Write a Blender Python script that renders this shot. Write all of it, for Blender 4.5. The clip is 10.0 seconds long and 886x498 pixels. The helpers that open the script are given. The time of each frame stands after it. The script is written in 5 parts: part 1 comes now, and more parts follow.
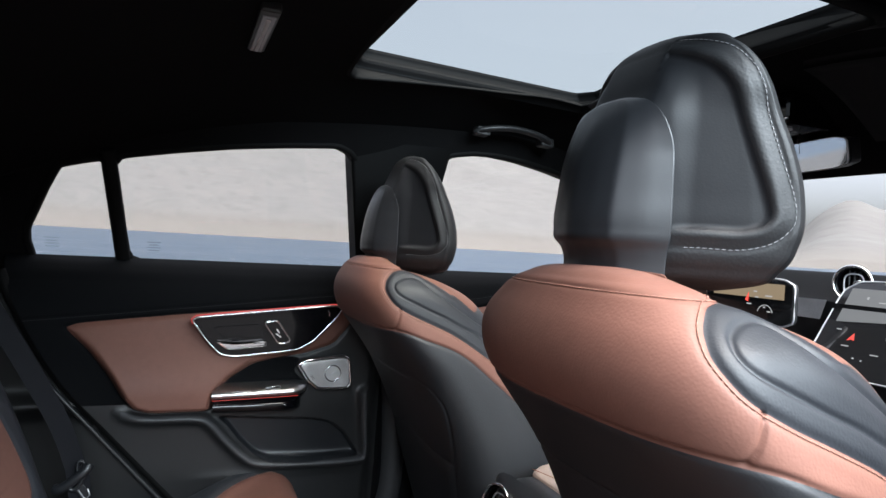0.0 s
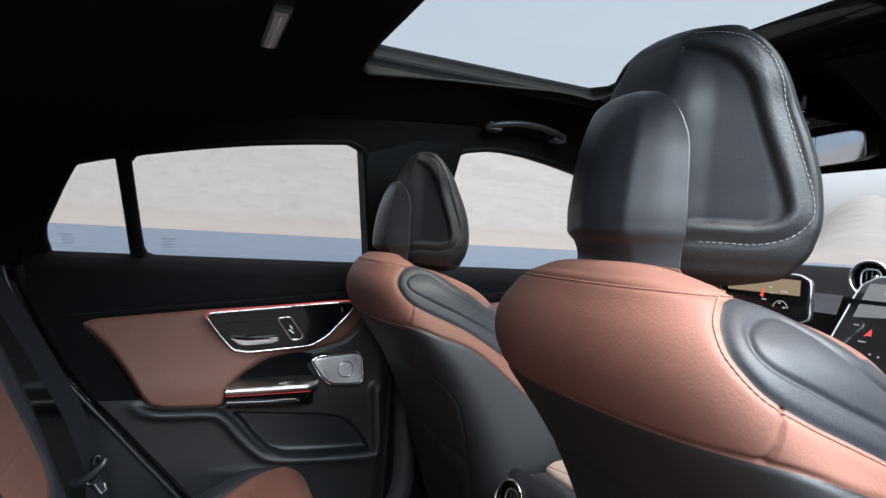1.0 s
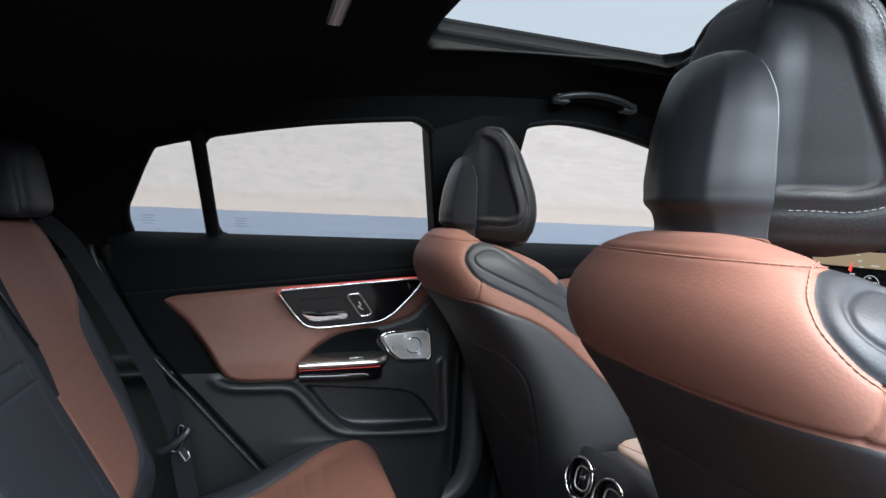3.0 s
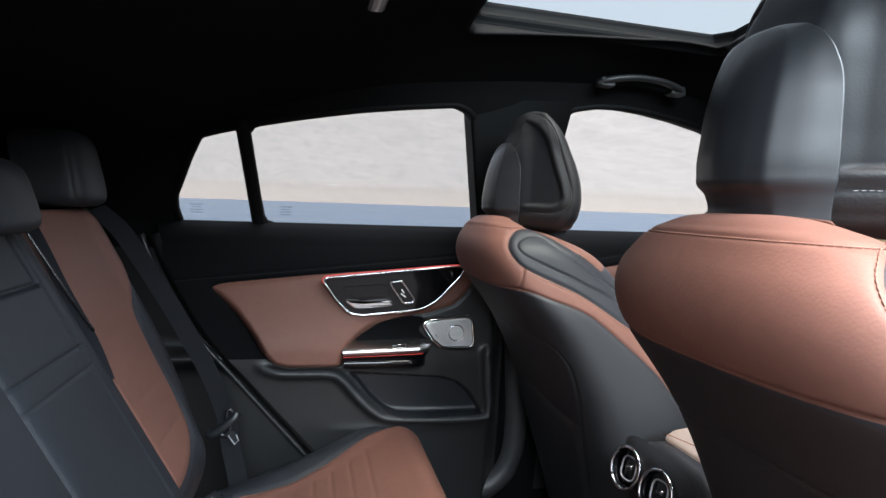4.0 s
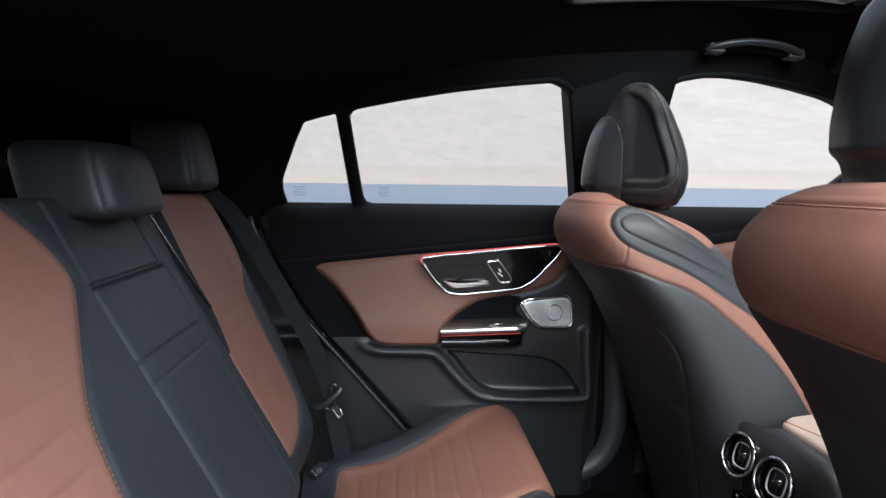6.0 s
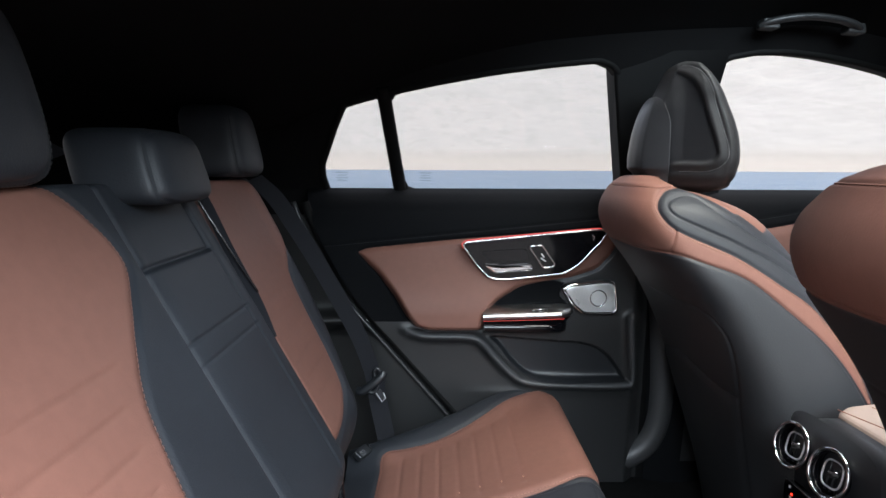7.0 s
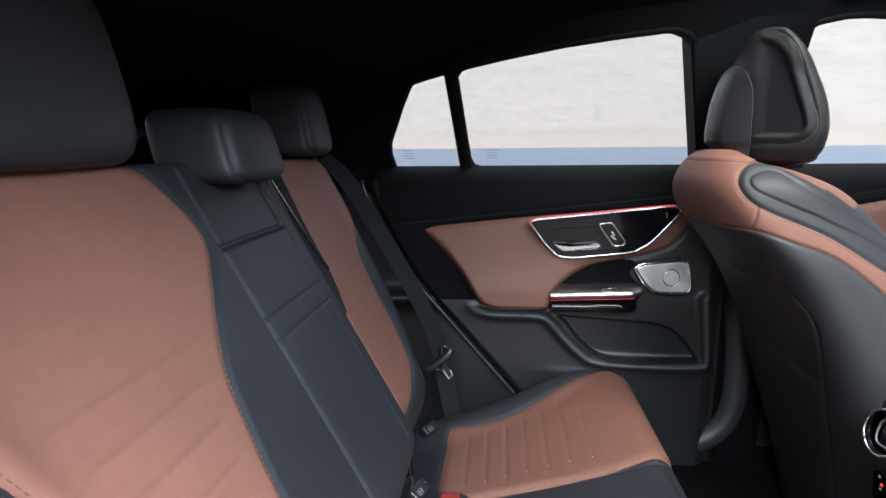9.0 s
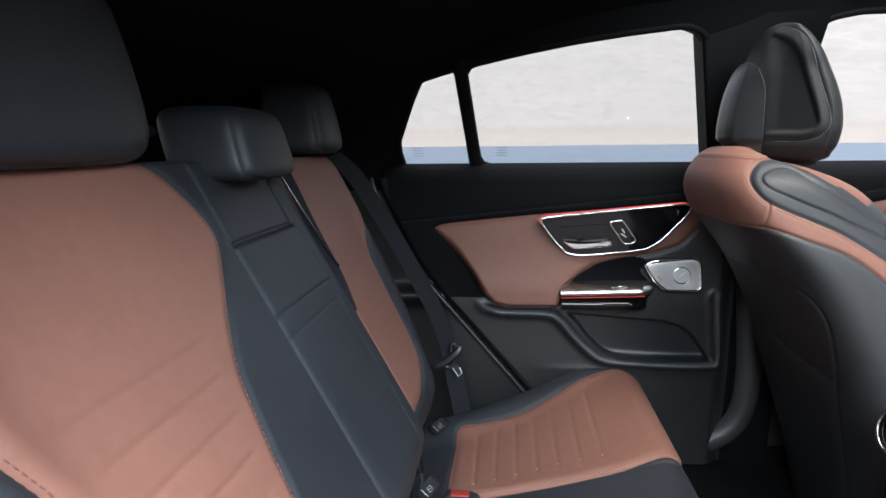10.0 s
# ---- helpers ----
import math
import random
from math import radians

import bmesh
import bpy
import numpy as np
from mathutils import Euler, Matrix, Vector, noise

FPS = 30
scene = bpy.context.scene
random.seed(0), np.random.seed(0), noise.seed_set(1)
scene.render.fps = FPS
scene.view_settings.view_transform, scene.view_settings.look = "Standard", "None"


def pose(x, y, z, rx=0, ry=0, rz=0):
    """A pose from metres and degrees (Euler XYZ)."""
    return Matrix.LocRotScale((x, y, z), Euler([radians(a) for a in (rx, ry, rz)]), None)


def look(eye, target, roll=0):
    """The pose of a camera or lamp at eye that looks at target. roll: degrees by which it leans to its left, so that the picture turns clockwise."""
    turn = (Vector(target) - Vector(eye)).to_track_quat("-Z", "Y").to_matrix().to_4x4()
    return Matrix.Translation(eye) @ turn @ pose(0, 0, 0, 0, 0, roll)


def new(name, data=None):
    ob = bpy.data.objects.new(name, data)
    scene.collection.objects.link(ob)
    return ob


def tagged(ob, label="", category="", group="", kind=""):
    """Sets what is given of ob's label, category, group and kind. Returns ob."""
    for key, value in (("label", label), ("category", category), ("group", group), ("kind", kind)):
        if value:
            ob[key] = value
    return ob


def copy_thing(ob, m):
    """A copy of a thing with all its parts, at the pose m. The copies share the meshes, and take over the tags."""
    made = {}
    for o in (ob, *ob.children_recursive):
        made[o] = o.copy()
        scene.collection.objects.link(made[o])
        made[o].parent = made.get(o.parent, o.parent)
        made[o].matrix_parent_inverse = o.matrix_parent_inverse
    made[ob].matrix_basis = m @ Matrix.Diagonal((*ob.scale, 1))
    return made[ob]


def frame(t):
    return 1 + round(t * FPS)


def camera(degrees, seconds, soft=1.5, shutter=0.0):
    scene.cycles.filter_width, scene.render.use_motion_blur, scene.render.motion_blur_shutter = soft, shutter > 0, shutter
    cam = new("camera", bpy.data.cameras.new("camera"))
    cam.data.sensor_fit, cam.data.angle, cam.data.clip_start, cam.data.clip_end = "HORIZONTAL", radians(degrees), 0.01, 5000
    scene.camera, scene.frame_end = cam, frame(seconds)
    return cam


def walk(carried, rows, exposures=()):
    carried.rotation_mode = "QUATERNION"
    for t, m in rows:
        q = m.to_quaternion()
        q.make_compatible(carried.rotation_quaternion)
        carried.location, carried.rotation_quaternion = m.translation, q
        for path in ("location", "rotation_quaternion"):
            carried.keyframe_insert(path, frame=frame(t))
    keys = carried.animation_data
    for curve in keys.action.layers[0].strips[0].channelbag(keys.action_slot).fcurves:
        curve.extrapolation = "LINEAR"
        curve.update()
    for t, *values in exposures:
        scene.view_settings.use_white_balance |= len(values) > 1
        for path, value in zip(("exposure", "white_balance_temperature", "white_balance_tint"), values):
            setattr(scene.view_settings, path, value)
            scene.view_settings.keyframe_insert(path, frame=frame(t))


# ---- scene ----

# camera and its path: seconds, eye, (yaw, pitch, roll)
PATH = [
    (0, (0.0000, -0.9240, 1.1620), (-22.11, -0.24, 3.18)),
    (0.5, (-0.0010, -0.9240, 1.1620), (-21.80, -0.39, 3.12)),
    (1, (-0.0010, -0.9220, 1.1610), (-21.12, -0.62, 3.04)),
    (1.5, (-0.0015, -0.9200, 1.1610), (-20.07, -1.03, 2.88)),
    (2, (-0.0030, -0.9180, 1.1590), (-18.71, -1.51, 2.73)),
    (2.5, (-0.0030, -0.9150, 1.1580), (-17.13, -2.20, 2.50)),
    (4, (-0.0060, -0.9050, 1.1510), (-11.98, -3.88, 1.92)),
    (4.5, (-0.0080, -0.9010, 1.1500), (-9.82, -4.44, 1.62)),
    (5, (-0.0110, -0.8990, 1.1490), (-7.88, -4.83, 1.33)),
    (5.5, (-0.0150, -0.8980, 1.1480), (-5.86, -5.24, 1.04)),
    (7, (-0.0230, -0.8900, 1.1440), (-0.40, -7.07, 0.27)),
    (7.5, (-0.0270, -0.8870, 1.1430), (1.30, -7.66, 0.06)),
    (8, (-0.0300, -0.8850, 1.1420), (2.84, -8.15, -0.13)),
    (8.5, (-0.0310, -0.8840, 1.1410), (4.11, -8.63, -0.34)),
    (9, (-0.0330, -0.8830, 1.1410), (5.19, -8.93, -0.49)),
    (9.5, (-0.0340, -0.8830, 1.1400), (5.79, -9.05, -0.57)),
    (10, (-0.0350, -0.8830, 1.1400), (5.97, -9.10, -0.58)),
]


def aim(eye, yaw, pitch, roll):
    y, p = radians(yaw), radians(pitch)
    ahead = Vector((-math.sin(y) * math.cos(p), math.cos(y) * math.cos(p), math.sin(p)))
    return look(eye, Vector(eye) + 2 * ahead, roll)


cam = camera(68.8, 10.0)
EXPOSURE = [(0.0, 0.62), (2.5, 0.70), (4.5, 0.86), (7.5, 1.02), (10.0, 1.04)]
walk(cam, [(t, aim(eye, *turn)) for t, eye, turn in PATH], EXPOSURE)

# ---- light ----
world = bpy.data.worlds.new("sky")
scene.world = world
world.use_nodes = True
wn = world.node_tree
sky = wn.nodes.new("ShaderNodeTexSky")
sky.sky_type, sky.sun_disc = "NISHITA", False
sky.sun_elevation, sky.sun_rotation = radians(64), radians(164)
sky.air_density, sky.dust_density = 0.6, 6.0
thin = wn.nodes.new("ShaderNodeHueSaturation")  # high thin cloud
thin.inputs["Saturation"].default_value = 0.45
wn.links.new(sky.outputs[0], thin.inputs["Color"])
# an overcast sky is brighter overhead than at the horizon
where, split, lift, dim = (wn.nodes.new("ShaderNode" + k) for k in ("TexCoord", "SeparateXYZ", "MapRange", "VectorMath"))
wn.links.new(where.outputs["Generated"], split.inputs[0])
wn.links.new(split.outputs["Z"], lift.inputs["Value"])
lift.inputs["To Min"].default_value, lift.inputs["To Max"].default_value = 1.1, 2.1
dim.operation = "SCALE"
wn.links.new(thin.outputs[0], dim.inputs[0])
wn.links.new(lift.outputs[0], dim.inputs["Scale"])
wn.links.new(dim.outputs[0], wn.nodes["Background"].inputs[0])
wn.nodes["Background"].inputs[1].default_value = 0.24

sun_data = bpy.data.lights.new("sun", "SUN")
sun_data.energy, sun_data.angle, sun_data.color = 0.7, radians(35), (1.0, 0.97, 0.93)
sun = new("sun", sun_data)
sun.matrix_world = look((8, -28, 60), (0, 0, 0))


def stand_in_lamp(name, eye, target, width, height, power, colour=(0.93, 0.96, 1.0)):
    """An added area lamp standing in for daylight through an opening of the car."""
    data = bpy.data.lights.new(name, "AREA")
    data.shape, data.size, data.size_y, data.energy, data.color = "RECTANGLE", width, height, power, colour
    ob = new(name, data)
    ob.matrix_world = look(eye, target)
    return ob


# added fill lamp in the air outside the doorway, brightens bench and seats
stand_in_lamp("door_fill_lamp", (0.55, -2.1, 2.06), (0.0, -0.3, 0.95), 2.3, 1.0, 112, (0.74, 0.89, 1.0))

# ---- materials ----


def material(name, base, rough=0.5, metal=0.0, vary=0.12, scale=18.0, grain=0.0, grain_scale=700.0, spec=0.5, coat=0.0, tex="voronoi", bump=0.3, sheen=0.0):
    """Plain surface with two scales of colour variation and a fine relief."""
    m = bpy.data.materials.new(name)
    m.use_nodes = True
    n, l = m.node_tree.nodes, m.node_tree.links
    b = n["Principled BSDF"]
    b.inputs["Roughness"].default_value, b.inputs["Metallic"].default_value = rough, metal
    b.inputs["Specular IOR Level"].default_value = spec
    b.inputs["Coat Weight"].default_value, b.inputs["Coat Roughness"].default_value = coat, rough * 0.75
    b.inputs["Sheen Weight"].default_value, b.inputs["Sheen Roughness"].default_value = sheen, 0.45
    co = n.new("ShaderNodeTexCoord")
    big, fine = n.new("ShaderNodeTexNoise"), n.new("ShaderNodeTexNoise")
    big.inputs["Scale"].default_value, fine.inputs["Scale"].default_value = scale, scale * 14
    big.inputs["Detail"].default_value, fine.inputs["Detail"].default_value = 3, 2
    add = n.new("ShaderNodeMath")
    add.operation = "ADD"
    for node, k in ((big, 0), (fine, 1)):
        l.new(co.outputs["Object"], node.inputs["Vector"])
        l.new(node.outputs["Fac"], add.inputs[k])
    ramp = n.new("ShaderNodeMapRange")
    ramp.inputs["From Min"].default_value, ramp.inputs["From Max"].default_value = 0.6, 1.4
    ramp.inputs["To Min"].default_value, ramp.inputs["To Max"].default_value = 1 - vary, 1 + vary
    l.new(add.outputs[0], ramp.inputs["Value"])
    mul = n.new("ShaderNodeMix")
    mul.data_type, mul.blend_type = "RGBA", "MULTIPLY"
    mul.inputs["Factor"].default_value = 1
    mul.inputs["A"].default_value = (*base, 1)
    l.new(ramp.outputs[0], mul.inputs["B"])
    l.new(mul.outputs["Result"], b.inputs["Base Color"])
    rr = n.new("ShaderNodeMapRange")
    rr.inputs["To Min"].default_value, rr.inputs["To Max"].default_value = max(rough - 0.06, 0.02), min(rough + 0.06, 1)
    l.new(big.outputs["Fac"], rr.inputs["Value"])
    l.new(rr.outputs[0], b.inputs["Roughness"])
    if grain:
        if tex == "voronoi":
            g = n.new("ShaderNodeTexVoronoi")
            g.feature = "SMOOTH_F1"
            out = g.outputs["Distance"]
        else:
            g = n.new("ShaderNodeTexNoise")
            out = g.outputs["Fac"]
        g.inputs["Scale"].default_value = grain_scale
        l.new(co.outputs["Object"], g.inputs["Vector"])
        bp = n.new("ShaderNodeBump")
        bp.inputs["Strength"].default_value, bp.inputs["Distance"].default_value = bump, grain
        l.new(out, bp.inputs["Height"])
        l.new(bp.outputs[0], b.inputs["Normal"])
    return m


def glass(name, tint, gloss=0.04):
    m = bpy.data.materials.new(name)
    m.use_nodes = True
    n, l = m.node_tree.nodes, m.node_tree.links
    n.remove(n["Principled BSDF"])
    clear, shine, mix = n.new("ShaderNodeBsdfTransparent"), n.new("ShaderNodeBsdfGlossy"), n.new("ShaderNodeMixShader")
    clear.inputs[0].default_value = (*tint, 1)
    shine.inputs["Roughness"].default_value = 0.02
    mix.inputs[0].default_value = gloss
    l.new(clear.outputs[0], mix.inputs[1])
    l.new(shine.outputs[0], mix.inputs[2])
    l.new(mix.outputs[0], n["Material Output"].inputs[0])
    return m


def glowing(name, colour, strength):
    m = bpy.data.materials.new(name)
    m.use_nodes = True
    b = m.node_tree.nodes["Principled BSDF"]
    b.inputs["Base Color"].default_value = (0, 0, 0, 1)
    b.inputs["Emission Color"].default_value = (*colour, 1)
    b.inputs["Emission Strength"].default_value = strength
    return m


BROWN = material("brown_leather", (0.160, 0.0715, 0.0525), 0.62, vary=0.08, scale=5, grain=0.0005, grain_scale=430, spec=0.36)
BLACK = material("black_leather", (0.0125, 0.0145, 0.0185), 0.55, vary=0.12, scale=6, grain=0.0006, grain_scale=430, spec=0.5)
LEATHERETTE = material("black_leatherette", (0.0110, 0.0121, 0.0142), 0.56, vary=0.1, scale=6, grain=0.0004, grain_scale=500, spec=0.6)
# copy of the black leather, darkened to offset strong lamp light on the headrests
HEADRIM = material("darkened_black_leather", (0.0062, 0.0068, 0.0080), 0.55, vary=0.12, scale=6, grain=0.0007, grain_scale=430, spec=0.5)
# visor cloth with the windscreen's light put into its colour as lighter grey
VISOR = material("lightened_visor_cloth", (0.020, 0.020, 0.021), 0.85, vary=0.12, scale=10, grain=0.0004, grain_scale=1200, spec=0.1, tex="noise")
# darker than the headliner, to offset light on sunroof frame and pillar cover
FRAME = material("darkened_frame_black", (0.0022, 0.0023, 0.0025), 0.7, vary=0.1, spec=0.15)
HEADSIDE = material("smooth_black_leather", (0.0065, 0.0072, 0.0088), 0.5, vary=0.12, scale=6, grain=0.0002, grain_scale=600, spec=0.32)
PLASTIC = material("black_plastic", (0.012, 0.0132, 0.0155), 0.38, vary=0.1, scale=8, grain=0.0003, grain_scale=1500, spec=0.6, tex="noise")
SOFT = material("soft_trim", (0.0042, 0.0046, 0.0054), 0.75, vary=0.12, scale=8, grain=0.0004, grain_scale=900, spec=0.06)
GREY = material("grey_trim", (0.017, 0.0173, 0.018), 0.42, vary=0.08, scale=8, grain=0.0003, grain_scale=1200, spec=0.55)
SILLGREY = material("sill_plastic", (0.042, 0.042, 0.044), 0.45, vary=0.12, scale=10, grain=0.0003, grain_scale=1200, spec=0.5)
ARCH = material("arch_trim", (0.012, 0.0122, 0.0126), 0.42, vary=0.08, scale=8, grain=0.0003, grain_scale=1200, spec=0.5)
LINER = material("black_headliner", (0.0042, 0.0042, 0.0045), 0.95, vary=0.2, scale=10, grain=0.0004, grain_scale=1500, spec=0.1, tex="noise")
PIANO = material("piano_black", (0.003, 0.003, 0.004), 0.06, vary=0.05, spec=0.35, coat=0.15)
CHROME = material("chrome", (0.78, 0.78, 0.80), 0.12, metal=1.0, vary=0.03)
SATIN = material("satin_silver", (0.68, 0.68, 0.70), 0.38, metal=0.7, vary=0.05)
BRUSHED = material("brushed_aluminium", (0.62, 0.62, 0.62), 0.30, metal=1.0, vary=0.12, grain=0.0003, grain_scale=900, tex="noise")
WEBBING = material("belt_webbing", (0.0075, 0.008, 0.0105), 0.75, vary=0.15, scale=30, spec=0.2, grain=0.0004, grain_scale=900, tex="noise")
CARPET = material("black_carpet", (0.008, 0.008, 0.008), 1.0, vary=0.35, scale=40, grain=0.002, grain_scale=500, spec=0.05, tex="noise")
RUBBER = material("black_rubber", (0.0045, 0.0045, 0.0045), 0.7, vary=0.1, spec=0.12)
THREAD = material("grey_thread", (0.21, 0.21, 0.22), 0.8, vary=0.1, scale=60)
DARKTHREAD = material("dark_grey_thread", (0.035, 0.035, 0.037), 0.8, vary=0.1, scale=60)
GRILLE = material("bright_speaker_metal", (0.70, 0.70, 0.69), 0.35, metal=0.4, vary=0.06, grain=0.0002, grain_scale=900, tex="noise")
RUST = material("tan_thread", (0.23, 0.105, 0.075), 0.8, vary=0.1, scale=60)
WHITE = material("white_print", (0.75, 0.75, 0.75), 0.5, vary=0.05)
PAINT = material("dark_body_paint", (0.03, 0.03, 0.035), 0.3, vary=0.05, coat=0.5)
REDGLOW = glowing("red_ambient_strip", (1.0, 0.10, 0.09), 0.45)
REDDOT = glowing("red_indicator", (1.0, 0.04, 0.02), 1.6)
SIDEGLASS = glass("side_glass", (0.95, 0.96, 0.96), 0.03)
REARGLASS = glass("tinted_rear_glass", (0.77, 0.78, 0.785), 0.03)
PRINT = glass("faint_glass_print", (0.80, 0.815, 0.83), 0.02)
ROOFGLASS = glass("tinted_roof_glass", (0.575, 0.615, 0.595), 0.03)

# ---- mesh tools ----


def obj(name, V, F, mat, parent=None, label="", smooth=True):
    me = bpy.data.meshes.new(name)
    me.from_pydata([tuple(v) for v in V], [], [tuple(int(i) for i in f) for f in F])
    me.update()
    if smooth:
        me.polygons.foreach_set("use_smooth", [True] * len(me.polygons))
    me.materials.append(mat)
    ob = new(name, me)
    if parent:
        ob.parent = parent
    if label:
        ob["label"] = label
    return ob


def part(name, bm, mat, parent=None, label="", smooth=True):
    me = bpy.data.meshes.new(name)
    bm.normal_update()
    bm.to_mesh(me)
    bm.free()
    if smooth:
        me.polygons.foreach_set("use_smooth", [True] * len(me.polygons))
    me.materials.append(mat)
    ob = new(name, me)
    if parent:
        ob.parent = parent
    if label:
        ob["label"] = label
    return ob


def empty(name, label, category, group="", kind="", at=(0, 0, 0)):
    ob = new(name)
    ob.location = at
    ob.empty_display_size = 0.05
    return tagged(ob, label, category, group, kind)


def table(z, rows, col):
    """A smooth curve through the rows' (first column, col)."""
    r = np.array(sorted(rows))
    x, y = r[:, 0], r[:, col]
    d = np.gradient(y, x)
    i = np.clip(np.searchsorted(x, z) - 1, 0, len(x) - 2)
    h = x[i + 1] - x[i]
    t = np.clip((z - x[i]) / h, 0, 1)
    return (2 * t**3 - 3 * t**2 + 1) * y[i] + (t**3 - 2 * t**2 + t) * h * d[i] + (3 * t**2 - 2 * t**3) * y[i + 1] + (t**3 - t**2) * h * d[i + 1]


def smooth_line(pts, closed=False, n=8):
    """Catmull-Rom curve through points."""
    p = np.array(pts, float)
    if closed:
        q = np.vstack([p[-1], p, p[0], p[1]])
    else:
        q = np.vstack([2 * p[0] - p[1], p, 2 * p[-1] - p[-2]])
    out = []
    for i in range(1, len(q) - 2):
        for k in range(n):
            t = k / n
            a, b, c, d = q[i - 1], q[i], q[i + 1], q[i + 2]
            out.append(0.5 * (2 * b + (c - a) * t + (2 * a - 5 * b + 4 * c - d) * t * t + (3 * b - a - 3 * c + d) * t**3))
    if not closed:
        out.append(p[-1])
    return np.array(out)


def away(P, line, closed=False):
    """Distance of 2D points from a line; of a closed one positive inside, of an open one positive on its left."""
    a = line
    b = np.roll(line, -1, 0) if closed else line[1:]
    a = a if closed else line[:-1]
    best, sign = np.full(len(P), 1e9), np.ones(len(P))
    inside = np.zeros(len(P), bool)
    for p, q in zip(a, b):
        e = q - p
        t = np.clip(((P - p) @ e) / (e @ e + 1e-12), 0, 1)
        off = P - p - t[:, None] * e
        d = np.hypot(off[:, 0], off[:, 1])
        side = e[0] * (P[:, 1] - p[1]) - e[1] * (P[:, 0] - p[0])
        near = d < best - 1e-9
        best = np.where(near, d, best)
        sign = np.where(near, np.where(side >= 0, 1.0, -1.0), sign)
        if closed and abs(e[1]) > 1e-12:
            inside ^= ((p[1] > P[:, 1]) != (q[1] > P[:, 1])) & (P[:, 0] < e[0] * (P[:, 1] - p[1]) / e[1] + p[0])
    return best * np.where(inside, 1.0, -1.0) if closed else best * sign


def grid(fn, nu, nv, wrap=False):
    """Quads of a sheet fn(u, v), u and v from 0 to 1, u running round if wrap."""
    u = np.arange(nu) / nu if wrap else np.linspace(0, 1, nu)
    v = np.linspace(0, 1, nv)
    U, W = np.meshgrid(u, v)
    V = np.array(fn(U.ravel(), W.ravel())).T
    j, i = np.meshgrid(np.arange(nv - 1), np.arange(nu if wrap else nu - 1), indexing="ij")
    i2 = (i + 1) % nu
    F = np.stack([j * nu + i, j * nu + i2, (j + 1) * nu + i2, (j + 1) * nu + i], -1).reshape(-1, 4)
    return V, F


def normals(V, F):
    n = np.zeros_like(V)
    a = np.cross(V[F[:, 2]] - V[F[:, 0]], V[F[:, 3]] - V[F[:, 1]])
    for k in range(4):
        np.add.at(n, F[:, k], a)
    return n / (np.linalg.norm(n, axis=1, keepdims=True) + 1e-12)


def groove(d, width, depth):
    return -depth * np.exp(-((d / width) ** 2))


def cut(V, faces, field):
    """Cuts a mesh along field = 0. Gives all points, and the faces above and below."""
    V, f = [tuple(v) for v in V], list(field)
    up, low, made = [], [], {}
    for face in faces:
        s = [f[i] > 0 for i in face]
        if all(s):
            up.append(face)
        elif not any(s):
            low.append(face)
        else:
            a, b = [], []
            for k, i in enumerate(face):
                j = face[(k + 1) % len(face)]
                (a if f[i] > 0 else b).append(i)
                if (f[i] > 0) != (f[j] > 0):
                    key = (min(i, j), max(i, j))
                    if key not in made:
                        t = f[key[0]] / (f[key[0]] - f[key[1]])
                        p, q = V[key[0]], V[key[1]]
                        made[key] = len(V)
                        V.append(tuple(x + t * (y - x) for x, y in zip(p, q)))
                        f.append(0.0)
                    a.append(made[key])
                    b.append(made[key])
            if len(a) > 2:
                up.append(a)
            if len(b) > 2:
                low.append(b)
    return np.array(V), up, low


def skin(name, V, faces, mat, parent, label="", smooth=True):
    """An object of those faces alone."""
    used = sorted({i for f in faces for i in f})
    at = {i: k for k, i in enumerate(used)}
    return obj(name, V[used], [[at[i] for i in f] for f in faces], mat, parent, label, smooth)


def tube(name, pts, radius, mat, parent=None, label="", closed=False, sides=8, flat=1.0, up=(0, 0, 1)):
    """A round or flattened bar along points."""
    p = np.array(pts, float)
    n = len(p)
    tan = (np.roll(p, -1, 0) - np.roll(p, 1, 0)) if closed else np.gradient(p, axis=0)
    tan /= np.linalg.norm(tan, axis=1, keepdims=True) + 1e-12
    side = np.cross(tan, np.array(up, float))
    side /= np.linalg.norm(side, axis=1, keepdims=True) + 1e-9
    top = np.cross(side, tan)
    r = np.broadcast_to(radius, (n,))
    V, F = [], []
    for i in range(n):
        for k in range(sides):
            a = 2 * math.pi * k / sides
            V.append(p[i] + r[i] * (math.cos(a) * side[i] + flat * math.sin(a) * top[i]))
    for i in range(n if closed else n - 1):
        j = (i + 1) % n
        for k in range(sides):
            k2 = (k + 1) % sides
            F.append([i * sides + k, i * sides + k2, j * sides + k2, j * sides + k])
    if not closed:
        F.append(list(range(sides))[::-1])
        F.append([(n - 1) * sides + k for k in range(sides)])
    return obj(name, V, F, mat, parent, label)


def slab(name, outline, depth, frame_at, mat, parent=None, label="", bevel=0.0, seg=2):
    """A flat outline (2D) thickened by depth, its edges bevelled, placed by a matrix: x, y of the outline, z towards the front."""
    bm = bmesh.new()
    low = [bm.verts.new((x, y, 0)) for x, y in outline]
    bm.faces.new(low)
    top = bmesh.ops.extrude_face_region(bm, geom=bm.faces[:])["geom"]
    bmesh.ops.translate(bm, vec=(0, 0, depth), verts=[g for g in top if isinstance(g, bmesh.types.BMVert)])
    if bevel:
        edges = [e for e in bm.edges if all(v.co.z > depth - 1e-6 for v in e.verts)]
        bmesh.ops.bevel(bm, geom=edges, offset=bevel, segments=seg, profile=0.6, affect="EDGES")
    bmesh.ops.recalc_face_normals(bm, faces=bm.faces[:])
    bmesh.ops.transform(bm, matrix=frame_at, verts=bm.verts[:])
    ob = part(name, bm, mat, parent, label, smooth=False)
    return ob


